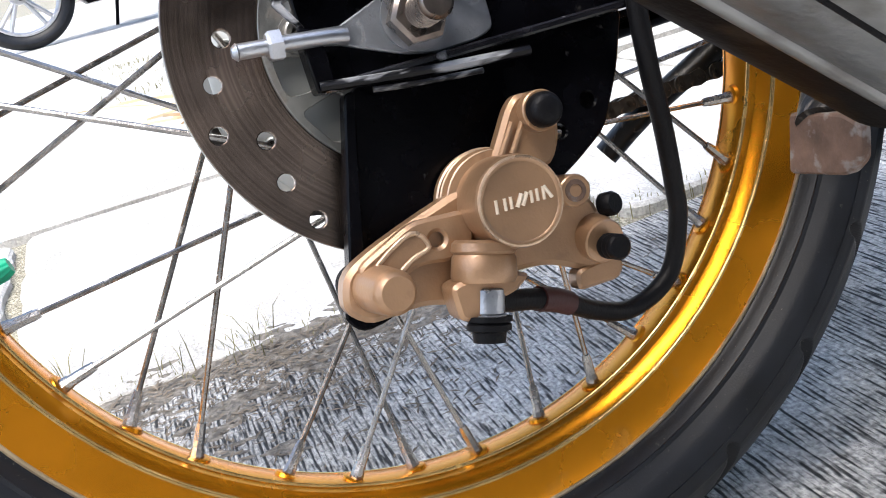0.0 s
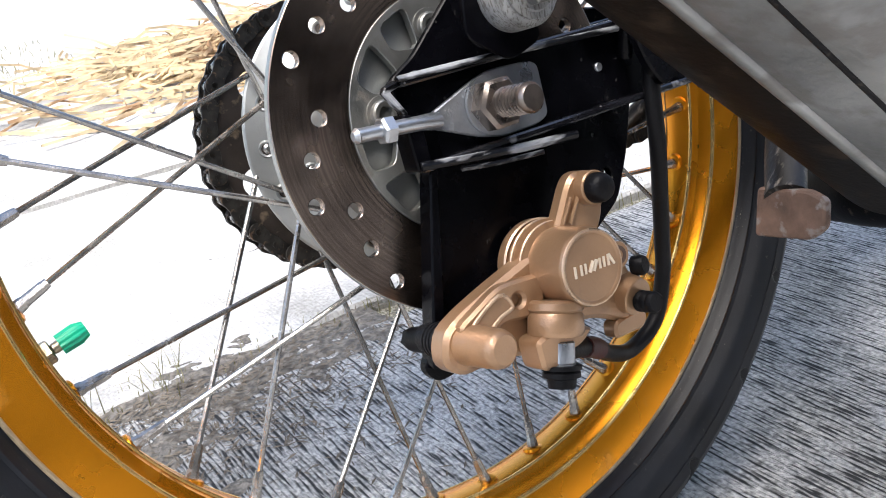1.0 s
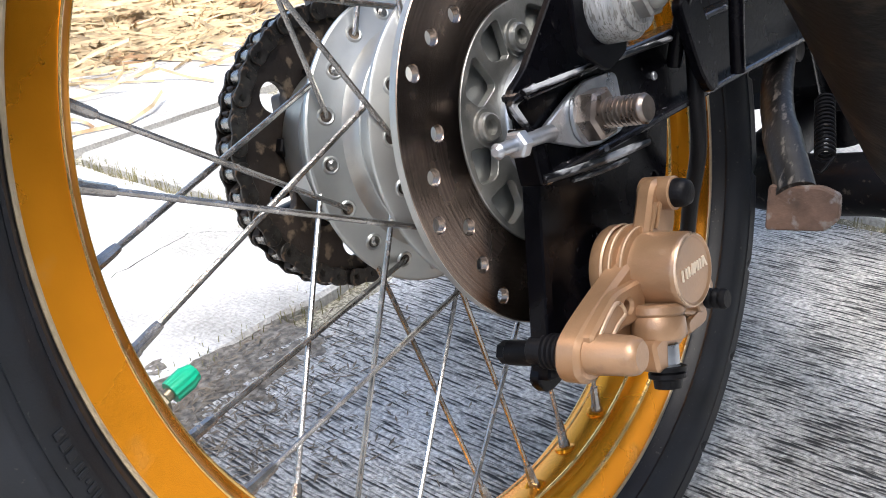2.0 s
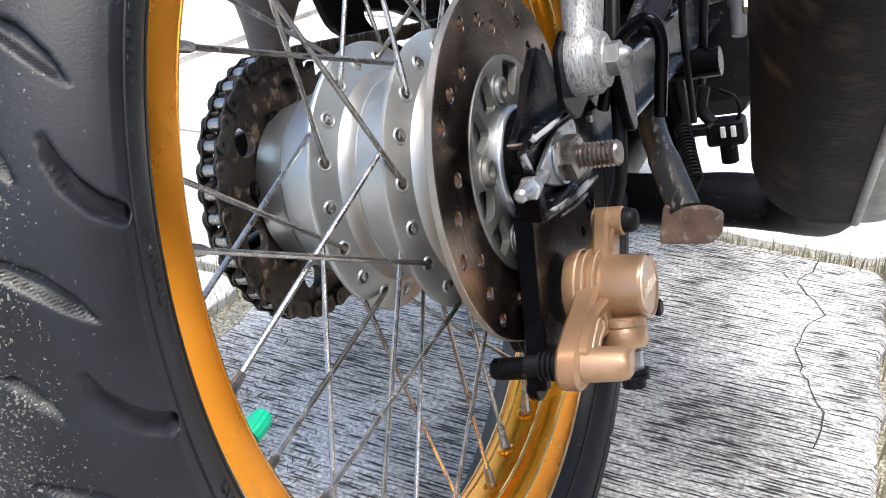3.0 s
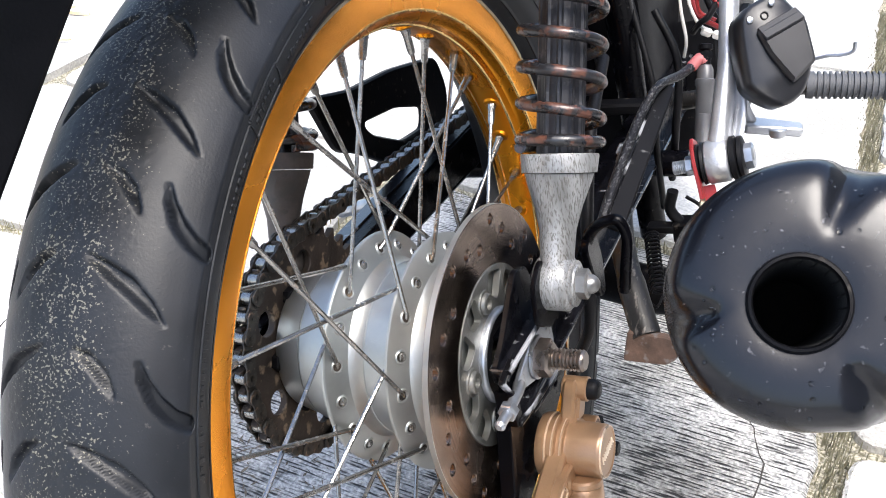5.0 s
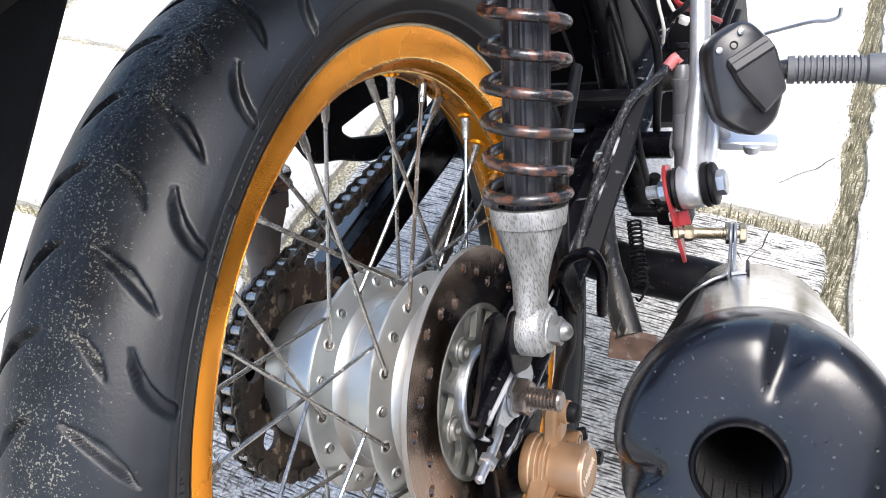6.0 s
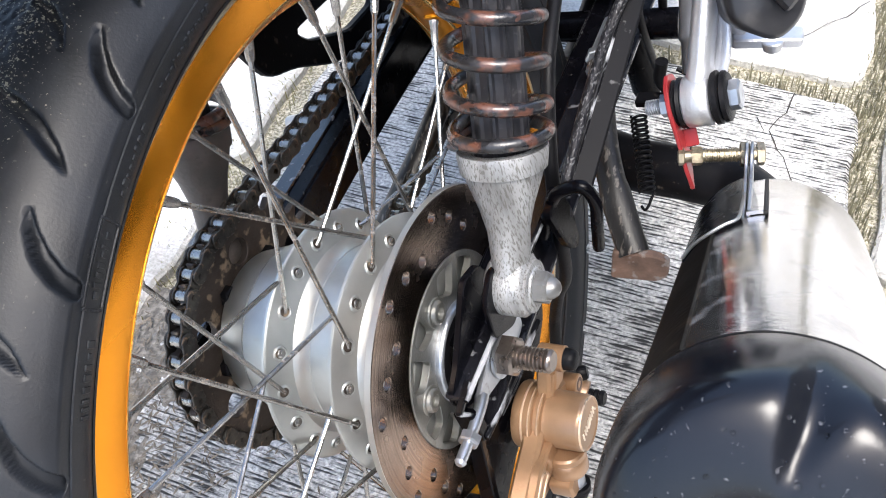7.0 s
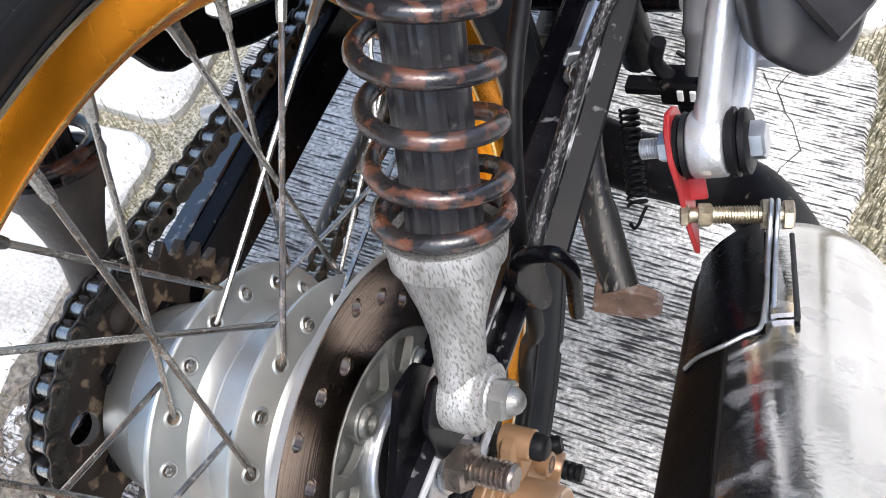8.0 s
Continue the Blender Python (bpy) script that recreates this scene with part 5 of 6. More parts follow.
hexa(bm, pivot(0.1572), -axis, 0.0066, 0.0046)
part("stud_end", bm, ZINC, hang)
bm = plate(B(), Matrix.Translation((0.2000, 0.1935, 0.0625)) @ pose(0, 0, 0, 0, 0, 15) @ pose(0, 0, 0, 0, 13, 0), rounded([(-0.020, -0.008), (0.019, -0.007), (0.020, 0.006), (-0.020, 0.010)], 0.003), 0.0064, edge=0.001)
rod(bm, (0.2040, 0.1880, 0.0640), (0.2035, 0.1870, 0.0580), 0.0062, 0.0050, seg=18)
tube(bm, glide([(0.1795, 0.1800, 0.1000), (0.1815, 0.1880, 0.0800), (0.1845, 0.1920, 0.0680)], 4), 0.0060, 12, 0.7)
part("peg_clevis", bm, SILVER, hang)
# folded passenger peg: a moulded shoe, its tapered back upward, with a raised pad
ex, ey = Vector((0.885, 0.351, -0.304)), Vector((-0.008, 0.667, 0.745))
ez = ex.cross(ey).normalized()
ey = ez.cross(ex)
pm = Matrix(((ex.x, ey.x, ez.x, 0.2092), (ex.y, ey.y, ez.y, 0.1628), (ex.z, ey.z, ez.z, 0.1332), (0, 0, 0, 1)))
PEG = material("moulded_peg_rubber", (0.012, 0.012, 0.014), 0.34, 0, 0.3, 70, 0.04, 800, spec=0.5)
shoe = [(-0.0250, 0.0140), (-0.0205, 0.0220), (-0.0070, 0.0320), (0.0, 0.0312), (0.0105, 0.0230), (0.0225, 0.0047), (0.0240, -0.0090), (0.0215, -0.0265), (0.0105, -0.0375), (-0.0035, -0.0335), (-0.0138, -0.0282), (-0.0225, 0.0010)]
bm = plate(B(), pm @ Matrix.Translation((0, 0, -0.012)) @ pose(0, 0, 0, 10, 0, 0), rounded(shoe, 0.008, 5), 0.026, edge=0.0028)
peg = part("passenger_peg", bm, PEG, bike, "folded black rubber passenger footpeg", 50)
pad = pm @ Matrix.Translation((0.0, 0.0, 0.0030)) @ pose(0, 0, 0, 10, 0, 0)
bm = plate(B(), pad, rounded([(-0.0145, 0.0030), (0.0090, 0.0205), (0.0150, 0.0135), (0.0238, -0.0100), (0.0120, -0.0255), (-0.0050, -0.0100)], 0.0025, 3), 0.0070, edge=0.0020)
part("tread_pad", bm, PEG, peg)
bm = block(B(), pad @ Matrix.Translation((-0.0005, 0.0095, 0.0022)) @ pose(0, 0, 0, 0, 0, 36.5) @ pose(0, 0, 0, -28, 0, 0), (0.0275, 0.0100, 0.0030), 0.0008)
part("pad_bevel", bm, PEG, peg)
for x, y in ((-0.0188, 0.0131), (-0.0067, 0.0252)):
    bm = turned(B(), pm @ Matrix.Translation((0, 0, -0.012)) @ pose(0, 0, 0, 10, 0, 0) @ Matrix.Translation((x, y, 0.0125)), [(0, 0.0022), (0.0022, 0.0020), (0.0028, 0)], 12)
    part("peg_rivet", bm, ZINC, peg)
# hole is coloured black for the shade inside it
bm = turned(B(), pm @ Matrix.Translation((0, 0, -0.012)) @ pose(0, 0, 0, 10, 0, 0) @ Matrix.Translation((-0.0100, 0.0170, 0.0130)), [(-0.002, 0.0026), (0.0008, 0.0026), (0.0008, 0.0019), (-0.0016, 0.0019), (-0.0016, 0)], 14)
part("peg_hole", bm, SOOT_AND_SHADE, peg)
bm = B()
prof = [(0, 0), (0, 0.0125)]
for k in range(12):
    prof += [(0.004 + k * 0.0052, 0.0128), (0.0062 + k * 0.0052, 0.0128), (0.0066 + k * 0.0052, 0.0108), (0.0088 + k * 0.0052, 0.0108)]
prof += [(0.068, 0.0135), (0.086, 0.0145), (0.090, 0.0125), (0.090, 0)]
turned(bm, basis((0.2065, 0.3400, 0.0340), (1, 0.15, -0.12)), [(h * 0.87, r * 0.87) for h, r in prof], 24)
peg2 = part("rider_peg", bm, GREYRUB, bike, "ribbed grey rubber rider footpeg")
bm = tube(B(), glide([(0.2090, 0.3410, 0.0340), (0.1850, 0.3400, 0.0330), (0.1500, 0.3450, 0.0280), (0.1000, 0.3500, 0.0200)], 5), 0.0080, 12)
part("peg_arm", bm, LEGPAINT, peg2)
bm = tube(B(), glide([(0.1700, 0.4700, 0.0000), (0.2097, 0.4640, 0.0120), (0.2240, 0.4635, 0.0125), (0.2340, 0.4640, 0.0155), (0.2362, 0.4643, 0.0240)], 6), 0.0017, 8)
part("pedal_wire", bm, ZINC, bike, "bent bright pedal wire")

# ---- brake master cylinder behind the bracket ----
lean = Vector((0.01, 0.447, 0.894)).normalized()
foot = Vector((0.1421, 0.2345, 0.0152))
bm = turned(B(), basis(foot, lean), [(-0.010, 0), (-0.010, 0.0050), (0.010, 0.0056), (0.012, 0.0072), (0.0160, 0.0072), (0.0172, 0.0066), (0.038, 0.0066), (0.0384, 0.0062), (0.0390, 0.0066), (0.0590, 0.0066), (0.0600, 0.0074), (0.0640, 0.0074), (0.0650, 0.0062), (0.0720, 0.0060), (0.0750, 0.0046), (0.0750, 0)], 28)
master = part("master_cylinder", bm, material("grey_cylinder_paint", (0.135, 0.135, 0.14), 0.42, 0.4, 0.2, 40, 0.2, 600), bike, "grey brake master cylinder")
bm = rod(B(), foot + lean * 0.0740, foot + lean * 0.0860, 0.0042, seg=16)
hexa(bm, foot + lean * 0.0800, lean, 0.0052, 0.0050)
turned(bm, basis(foot + lean * 0.0870, lean), [(-0.001, 0.0036), (0, 0.0052), (0.0034, 0.0052), (0.0040, 0.0036), (0.0040, 0)], 16)
part("hose_union", bm, DULL, master)
bm = tube(B(), glide([foot + lean * 0.0770, (0.1390, 0.2690, 0.0875), (0.1335, 0.2620, 0.0835)], 5), 0.0044, 12)
part("red_union_sleeve", bm, material("faded_red_rubber", (0.42, 0.12, 0.12), 0.5, 0, 0.2, 60, 0.2, 600), master, "faded red rubber sleeve")
# ---- flat footrest strut, wire loop, centre stand, springs ----
a, b = Vector((0.1138, 0.0830, 0.0410)), Vector((0.1276, 0.2180, 0.0855))
d = (b - a).normalized()
nrm = Vector((0.34, -0.26, 0.81))
nrm = (nrm - d * nrm.dot(d)).normalized()
w = d.cross(nrm)
c = a.lerp(b, 0.5)
m = Matrix(((d.x, w.x, nrm.x, c.x), (d.y, w.y, nrm.y, c.y), (d.z, w.z, nrm.z, c.z), (0, 0, 0, 1)))
h = (b - a).length / 2
bm = plate(B(), m, rounded([(-h + 0.003, -0.006), (h, -0.009), (h, 0.003), (-h + 0.003, 0.007)], 0.004), 0.005, edge=0.0012)
strut = part("footrest_strut", bm, SATIN, bike, "satin black flat footrest strut with worn edges")
part("worn_edge", tube(B(), [m @ Vector((-h + 0.005, -0.0065, 0.0022)), m @ Vector((0, -0.0078, 0.0024)), m @ Vector((h, -0.0090, 0.0022))], 0.0018, 8), CHIPPED, strut)
line = [m @ Vector((-h + 0.003, -0.0070, -0.0010)), m @ Vector((-h * 0.85, -0.0085, 0.0040)), m @ Vector((-h * 0.4, -0.0105, 0.0052)), m @ Vector((h * 0.1, -0.0115, 0.0060)), m @ Vector((h * 0.5, -0.0110, 0.0065)), m @ Vector((h * 0.85, -0.0075, 0.0080))]
line += [Vector((0.1290, 0.2420, 0.0850)), Vector((0.1340, 0.2625, 0.0838))]
part("brake_line", tube(B(), glide(line, 6), 0.0034, 12), BRAID, bike, "dark braided brake line with frayed pale strands")
bm = tube(B(), glide([(0.0830, 0.0860, 0.0020), (0.0925, 0.0850, 0.0250), (0.1000, 0.0840, 0.0400), (0.1090, 0.0830, 0.0480), (0.1195, 0.0830, 0.0500), (0.1235, 0.0840, 0.0370), (0.1200, 0.0850, 0.0150), (0.1160, 0.0870, -0.0060)], 6), 0.0038, 12)
part("wire_loop", bm, BLACK, bike, "gloss black bent wire loop")
bm = plate(B(), across(0.0960), rounded([(0.0740, 0.0340), (0.0940, 0.0400), (0.1020, 0.0120), (0.1000, -0.0140), (0.0920, -0.0160), (0.0840, -0.0040)], 0.006, 3), 0.006, edge=0.001)
part("strut_plate", bm, BLACK, bike, "black steel bracket plate")
bm = tube(B(), glide([(0.0600, 0.2780, -0.0240), (0.0760, 0.2180, -0.0460), (0.0900, 0.1830, -0.0630), (0.1070, 0.1510, -0.0900)], 5), [0.0100] * 10 + [0.0112] * 6, 14, 0.8)
stand = part("centre_stand", bm, LEGPAINT, bike, "worn folded centre stand with rusty foot")
bm = plate(B(), Matrix.Translation((0.1085, 0.1490, -0.0990)) @ pose(0, 0, 0, 84, 6, 3), rounded([(-0.0195, -0.0135), (0.0140, -0.0125), (0.0215, -0.0060), (0.0225, 0.0085), (0.0130, 0.0130), (-0.0165, 0.0135)], 0.003), 0.0070, edge=0.0012)
part("stand_foot", bm, RUST, stand, "rusty steel stand foot")
bm = tube(B(), glide([(-0.0640, 0.2780, -0.0300), (-0.0790, 0.2240, -0.0580), (-0.0930, 0.1850, -0.0780), (-0.1050, 0.1590, -0.0960)], 5), 0.0100, 14, 0.8)
part("stand_leg", bm, LEGPAINT, stand)
bm = rod(B(), (-0.0700, 0.2780, -0.0300), (0.0700, 0.2780, -0.0300), 0.0100, seg=16)
part("stand_cross_tube", bm, LEGPAINT, stand)


def coil(a, b, r, wire, turns):
    a, b = Vector(a), Vector(b)
    m, n = basis(a, b - a), int(turns * 14)
    length = (b - a).length
    line = [m @ Vector((r * math.cos(2 * math.pi * turns * k / n), r * math.sin(2 * math.pi * turns * k / n), length * k / n)) for k in range(n + 1)]
    bm = tube(B(), line, wire, 8)
    d = (b - a).normalized()
    hook = [a + Vector((r, 0, 0)), a - d * 0.006 + Vector((r * 0.4, 0, 0)), a - d * 0.011, a - d * 0.015 + Vector((-r * 0.6, 0, 0)), a - d * 0.012 + Vector((-r, 0, 0))]
    tube(bm, glide(hook, 4), wire, 8)
    return bm


part("stand_spring", coil((0.1030, 0.2090, -0.0880), (0.0870, 0.2640, -0.0640), 0.0056, 0.0011, 15), DULL, bike, "dark stand return spring", 60)

# clamp screw beside the strut with a few turns of bare wire round it
bm = hexa(B(), (0.1040, 0.1845, 0.0504), (0.5, -0.6, 0.6), 0.0058, 0.0050)
rod(bm, (0.1040, 0.1845, 0.0504), (0.0930, 0.1975, 0.0374), 0.0032, seg=12)
screw = part("clamp_screw", bm, ZINC, bike, "small bright clamp screw")
m = basis((0.0995, 0.1900, 0.0449), (-0.5, 0.6, -0.6))
line = [m @ Vector((0.0062 * math.cos(k * 0.5), (0.0062 + 0.0006 * math.sin(k * 1.7)) * math.sin(k * 0.5), 0.00028 * k)) for k in range(52)]
part("wire_turns", tube(B(), line, 0.0010, 7), DARKZINC, screw, "dull wound wire", 60)

# ---- dark middle of the machine ahead of the wheel ----
bm = block(B(), Matrix.Translation((0.000, 0.4300, 0.1300)) @ pose(0, 0, 0, 8, 0, 0), (0.150, 0.150, 0.240), 0.012)
part("air_box", bm, PLASTIC, bike, "black plastic air box")
bm = block(B(), Matrix.Translation((0.0000, 0.6000, -0.0250)), (0.230, 0.240, 0.190), 0.020)
engine = part("engine", bm, DULL, bike, "dark engine block")
for k in range(5):
    bm = block(B(), Matrix.Translation((0.117, 0.560, -0.070 + 0.022 * k)), (0.012, 0.120, 0.007), 0.002)
    part("engine_fin", bm, DULL, engine)
for x in (0.062, -0.062):
    bm = tube(B(), glide([(x, 0.3600, -0.1200), (x, 0.3450, 0.0000), (x, 0.3300, 0.1200), (x, 0.2600, 0.2600), (x, 0.1000, 0.3600)], 6), 0.0130, 14)
    part("frame_tube", bm, BLACK, bike)
bm = rod(B(), (-0.110, 0.3300, -0.0300), (0.110, 0.3300, -0.0300), 0.0120)
part("frame_cross_tube", bm, BLACK, bike)
bm = block(B(), Matrix.Translation((0.0700, 0.2900, 0.0420)), (0.070, 0.016, 0.010), 0.002)
clamp = part("cable_clamp", bm, DULL, bike, "dark cable clamp")
bm = hexa(B(), (0.0920, 0.2050, 0.0420), (0.3, -1, 0.2), 0.0070, 0.006)
rod(bm, (0.0920, 0.2050, 0.0420), (0.0900, 0.2450, 0.0380), 0.0045)
part("clamp_bolt", bm, ZINC, clamp)
for (p0, p1, p2, p3), r in (
    (((0.085, 0.36, 0.10), (0.105, 0.34, 0.06), (0.100, 0.33, 0.00), (0.085, 0.36, -0.06)), 0.0035),
    (((0.070, 0.34, 0.12), (0.090, 0.31, 0.05), (0.090, 0.30, 0.00), (0.080, 0.34, -0.08)), 0.0030),
    (((0.120, 0.38, 0.16), (0.128, 0.36, 0.11), (0.140, 0.37, 0.07), (0.135, 0.42, 0.02)), 0.0025),
):
    bm = tube(B(), glide([p0, p1, p2, p3], 8), r, 10)
    part("cable", bm, RUBBER, bike)
bm = tube(B(), glide([(0.112, 0.36, 0.13), (0.125, 0.34, 0.10), (0.138, 0.35, 0.085), (0.150, 0.38, 0.06)], 8), 0.0022, 8)
part("red_wire", bm, RED, bike, "red insulated wire")
LEAD = material("white_lead_insulation", (0.62, 0.60, 0.56), 0.5, 0, 0.15, 60, 0.1, 500)
for pts, r, mat, lab in (
    (((0.1240, 0.335, 0.150), (0.1275, 0.330, 0.124), (0.1290, 0.328, 0.106), (0.1410, 0.330, 0.097)), 0.0016, RED, "red insulated wire"),
    (((0.1350, 0.335, 0.150), (0.1375, 0.330, 0.122), (0.1480, 0.328, 0.105), (0.1520, 0.340, 0.098)), 0.0016, RED, "red insulated wire"),
    (((0.1180, 0.335, 0.150), (0.1200, 0.330, 0.120), (0.1270, 0.326, 0.098), (0.1380, 0.330, 0.086)), 0.0014, LEAD, "white insulated wire"),
    (((0.1120, 0.340, 0.140), (0.1140, 0.330, 0.108), (0.1170, 0.326, 0.084), (0.1120, 0.335, 0.066)), 0.0014, LEAD, "white insulated wire"),
    (((0.1460, 0.335, 0.118), (0.1380, 0.322, 0.104), (0.1300, 0.322, 0.098), (0.1220, 0.330, 0.088)), 0.0026, RUBBER, "black taped wire joint"),
):
    part("wire", tube(B(), glide([Vector(p) for p in pts], 8), r, 8), mat, bike, lab)
for x, z in ((0.1330, 0.0880), (0.1420, 0.0845)):
    part("wire_connector", block(B(), Matrix.Translation((x, 0.3290, z)) @ pose(0, 0, 0, 0, 25, 0), (0.0085, 0.0070, 0.0060), 0.0012), LEAD, bike, "small white wire connector")

# ---- inner mudguard over the front of the wheel, tail and rear flap ----
bm = turned(B(), wheelwise(), [(-0.052, 0.296), (-0.050, 0.306), (0.050, 0.306), (0.052, 0.296), (0.050, 0.300), (-0.050, 0.300)], 40, radians(12), radians(88), close=True)
part("inner_mudguard", bm, PLASTIC, bike, "black plastic inner mudguard")
bm = block(B(), Matrix.Translation((0, 0.03, 0.400)) @ pose(0, 0, 0, 4, 0, 0), (0.17, 0.62, 0.06), 0.02)
part("tail_underside", bm, PLASTIC, bike, "black plastic tail underside")

# rear mudguard panel behind the tyre; the pale rib along it paints the gloss highlight of a worn edge
P0, PD, PE = Vector((0.0363, -0.1660, 0.3106)), Vector((0.409, 0.503, 0.761)).normalized(), Vector((-0.600, -0.480, 0.640)).normalized()
PE = (PE - PD * PE.dot(PD)).normalized()
PN = PD.cross(PE)


def on_panel(along_edge, inward, lift):
    p = P0 + PD * along_edge + PE * inward + PN * lift
    return Matrix(((PD.x, PE.x, PN.x, p.x), (PD.y, PE.y, PN.y, p.y), (PD.z, PE.z, PN.z, p.z), (0, 0, 0, 1)))


flap = part("mudguard_panel", block(B(), on_panel(0.08, 0.060, 0), (0.52, 0.120, 0.004), 0.001), PLASTIC, bike, "flat black rear mudguard panel")
part("panel_rib", block(B(), on_panel(0.08, 0.029, -0.003), (0.515, 0.008, 0.006), 0.0015), PALE_MARK, flap, "pale worn rib with painted gloss highlight")
part("panel_scratch", block(B(), on_panel(0.005, 0.014, -0.0022) @ pose(0, 0, 0, 0, 0, -78), (0.022, 0.0007, 0.0008), 0.0002), PALE_MARK, flap)

# left footrest hanger with its long opening
shape = rounded([(0.135, 0.123), (0.154, 0.068), (0.182, 0.055), (0.221, 0.026), (0.273, 0.001), (0.334, -0.004), (0.360, 0.038), (0.351, 0.077), (0.264, 0.097), (0.195, 0.106)], 0.012, 3)
opening = rounded([(0.199, 0.074), (0.209, 0.059), (0.256, 0.032), (0.299, 0.026), (0.308, 0.043), (0.256, 0.064)], 0.008, 3)
part("footrest_hanger", plate(B(), across(-0.1300), shape, 0.008, [opening], 0.0015), DULL, bike, "black left footrest hanger with long opening")
bm = rod(B(), (-0.1650, 0.1870, -0.0040), (-0.1130, 0.1780, 0.0120), 0.0058, seg=14)
part("side_bar", bm, ZINC, bike, "short bright side bar")
bm = plate(B(), across(-0.1160), rounded([(-0.012, 0.022), (0.045, 0.020), (0.050, 0.034), (-0.010, 0.036)], 0.003), 0.010, edge=0.001)
clamp = part("left_adjuster", bm, GREYBROWN, bike, "grimy left chain adjuster")
for y in (0.010, 0.034):
    bm = hexa(B(), (-0.1160, y, 0.0350), (0, 0, 1), 0.0058, 0.006)
    part("adjuster_bolt", bm, ZINC, clamp)

# switch, spring and fittings below the master cylinder
bm = block(B(), Matrix.Translation((0.1130, 0.3000, -0.0800)), (0.030, 0.020, 0.020), 0.002)
rod(bm, (0.1130, 0.3000, -0.0900), (0.1130, 0.3000, -0.1060), 0.0070)
switch = part("brake_switch", bm, DULL, bike, "dark brake light switch")
for dx in (0.006, 0.014):
    bm = block(B(), Matrix.Translation((0.1060 + dx, 0.2890, -0.0780)), (0.004, 0.002, 0.009), 0.0005)
    part("switch_contact", bm, PALE_MARK, switch)
bm = tube(B(), glide([(0.1000, 0.3000, -0.0420), (0.0960, 0.3000, -0.0600), (0.1040, 0.3000, -0.0740)], 6), 0.0050, 12)
part("rubber_elbow", bm, RUBBER, bike)
bm = tube(B(), glide([(0.1120, 0.2950, -0.0450), (0.1240, 0.2920, -0.0520), (0.1260, 0.2920, -0.0640), (0.1200, 0.2950, -0.0740)], 6), 0.0016, 8)
part("wire_clip", bm, DULL, bike)
bm = block(B(), Matrix.Translation((0.0880, 0.2950, -0.0760)), (0.024, 0.012, 0.007), 0.001)
part("cable_bracket", bm, DULL, bike)

# ---- ground: pale yard sheet, brushed slab, joints, cracks ----
bm = B()
bmesh.ops.create_grid(bm, x_segments=60, y_segments=60, size=60)
for v in bm.verts:
    v.co.z = -0.014
ground = tagged(new("ground", finish("ground", bm, SOIL, 0)), "bare mossy soil under and between the slabs", "ground", kind="structure")


def slab(name, corners, mat, label, r=0.02, top=0.0, seed=0):
    """A cast slab with worn rounded corners and a soft edge."""
    rnd = random.Random(seed)
    poly = []
    base = rounded(corners, r, 5)
    for k, p in enumerate(base):
        q = base[(k + 1) % len(base)]
        n = max(1, int(math.dist(p, q) / 0.03))
        for j in range(n):
            t = j / n
            x, y = p[0] + (q[0] - p[0]) * t, p[1] + (q[1] - p[1]) * t
            w = 0.004 if math.dist(p, q) > 0.03 else 0.0
            poly.append((x + rnd.uniform(-w, w), y + rnd.uniform(-w, w)))
    bm = plate(B(), Matrix.Translation((0, 0, top - 0.02)), poly, 0.04, edge=0.004)
    return tagged(new(name, finish(name, bm, mat, 0)), label, "slab", kind="structure")


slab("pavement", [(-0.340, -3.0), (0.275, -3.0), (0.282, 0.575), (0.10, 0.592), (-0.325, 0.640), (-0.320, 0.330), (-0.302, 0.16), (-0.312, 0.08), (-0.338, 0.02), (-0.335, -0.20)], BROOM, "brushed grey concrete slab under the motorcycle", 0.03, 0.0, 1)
rnd = random.Random(5)
k = 0
for x0, x1 in ((0.312, 0.97), (0.99, 1.7), (-1.02, -0.350)):
    edges = [-3.0, -1.6, -0.95, -0.30, 0.335 if x0 > 0 else 0.305, 0.97 if x0 > 0 else 0.70, 1.6, 2.3, 3.4]
    for y0, y1 in zip(edges, edges[1:]):
        slab("pavement", [(x0, y0 + 0.011), (x1, y0 + 0.013), (x1, y1 - 0.010), (x0, y1 - 0.009)], PALE, "pale worn concrete slab", 0.03, rnd.uniform(-0.003, 0.001), 10 + k)
        k += 1
slab("pavement", [(-0.345, 0.668), (0.10, 0.628), (0.282, 0.610), (0.285, 1.30), (-0.345, 1.31)], PALE, "pale worn concrete slab", 0.03, -0.001, 60)
slab("pavement", [(-0.345, 1.33), (0.285, 1.32), (0.285, 3.4), (-0.345, 3.4)], PALE, "pale worn concrete slab", 0.03, 0.0, 61)
bm = plate(B(), Matrix.Translation((-6.045, 0.5, -0.02)), [(-5, -9), (5, -9), (5, 9), (-5, 9)], 0.04)
tagged(new("pavement", finish("pavement", bm, PALE, 0)), "wide pale concrete yard", "pavement", kind="structure")
bm = plate(B(), Matrix.Translation((6.8, 0.0, -0.02)), [(-5, -9), (5, -9), (5, 9), (-5, 9)], 0.04)
tagged(new("pavement", finish("pavement", bm, PALE, 0)), "wide pale concrete yard", "pavement", kind="structure")
bm = plate(B(), Matrix.Translation((0.3, 6.5, -0.02)), [(-1.3, -3), (1.4, -3), (1.4, 9), (-1.3, 9)], 0.04)
tagged(new("pavement", finish("pavement", bm, PALE, 0)), "wide pale concrete yard", "pavement", kind="structure")


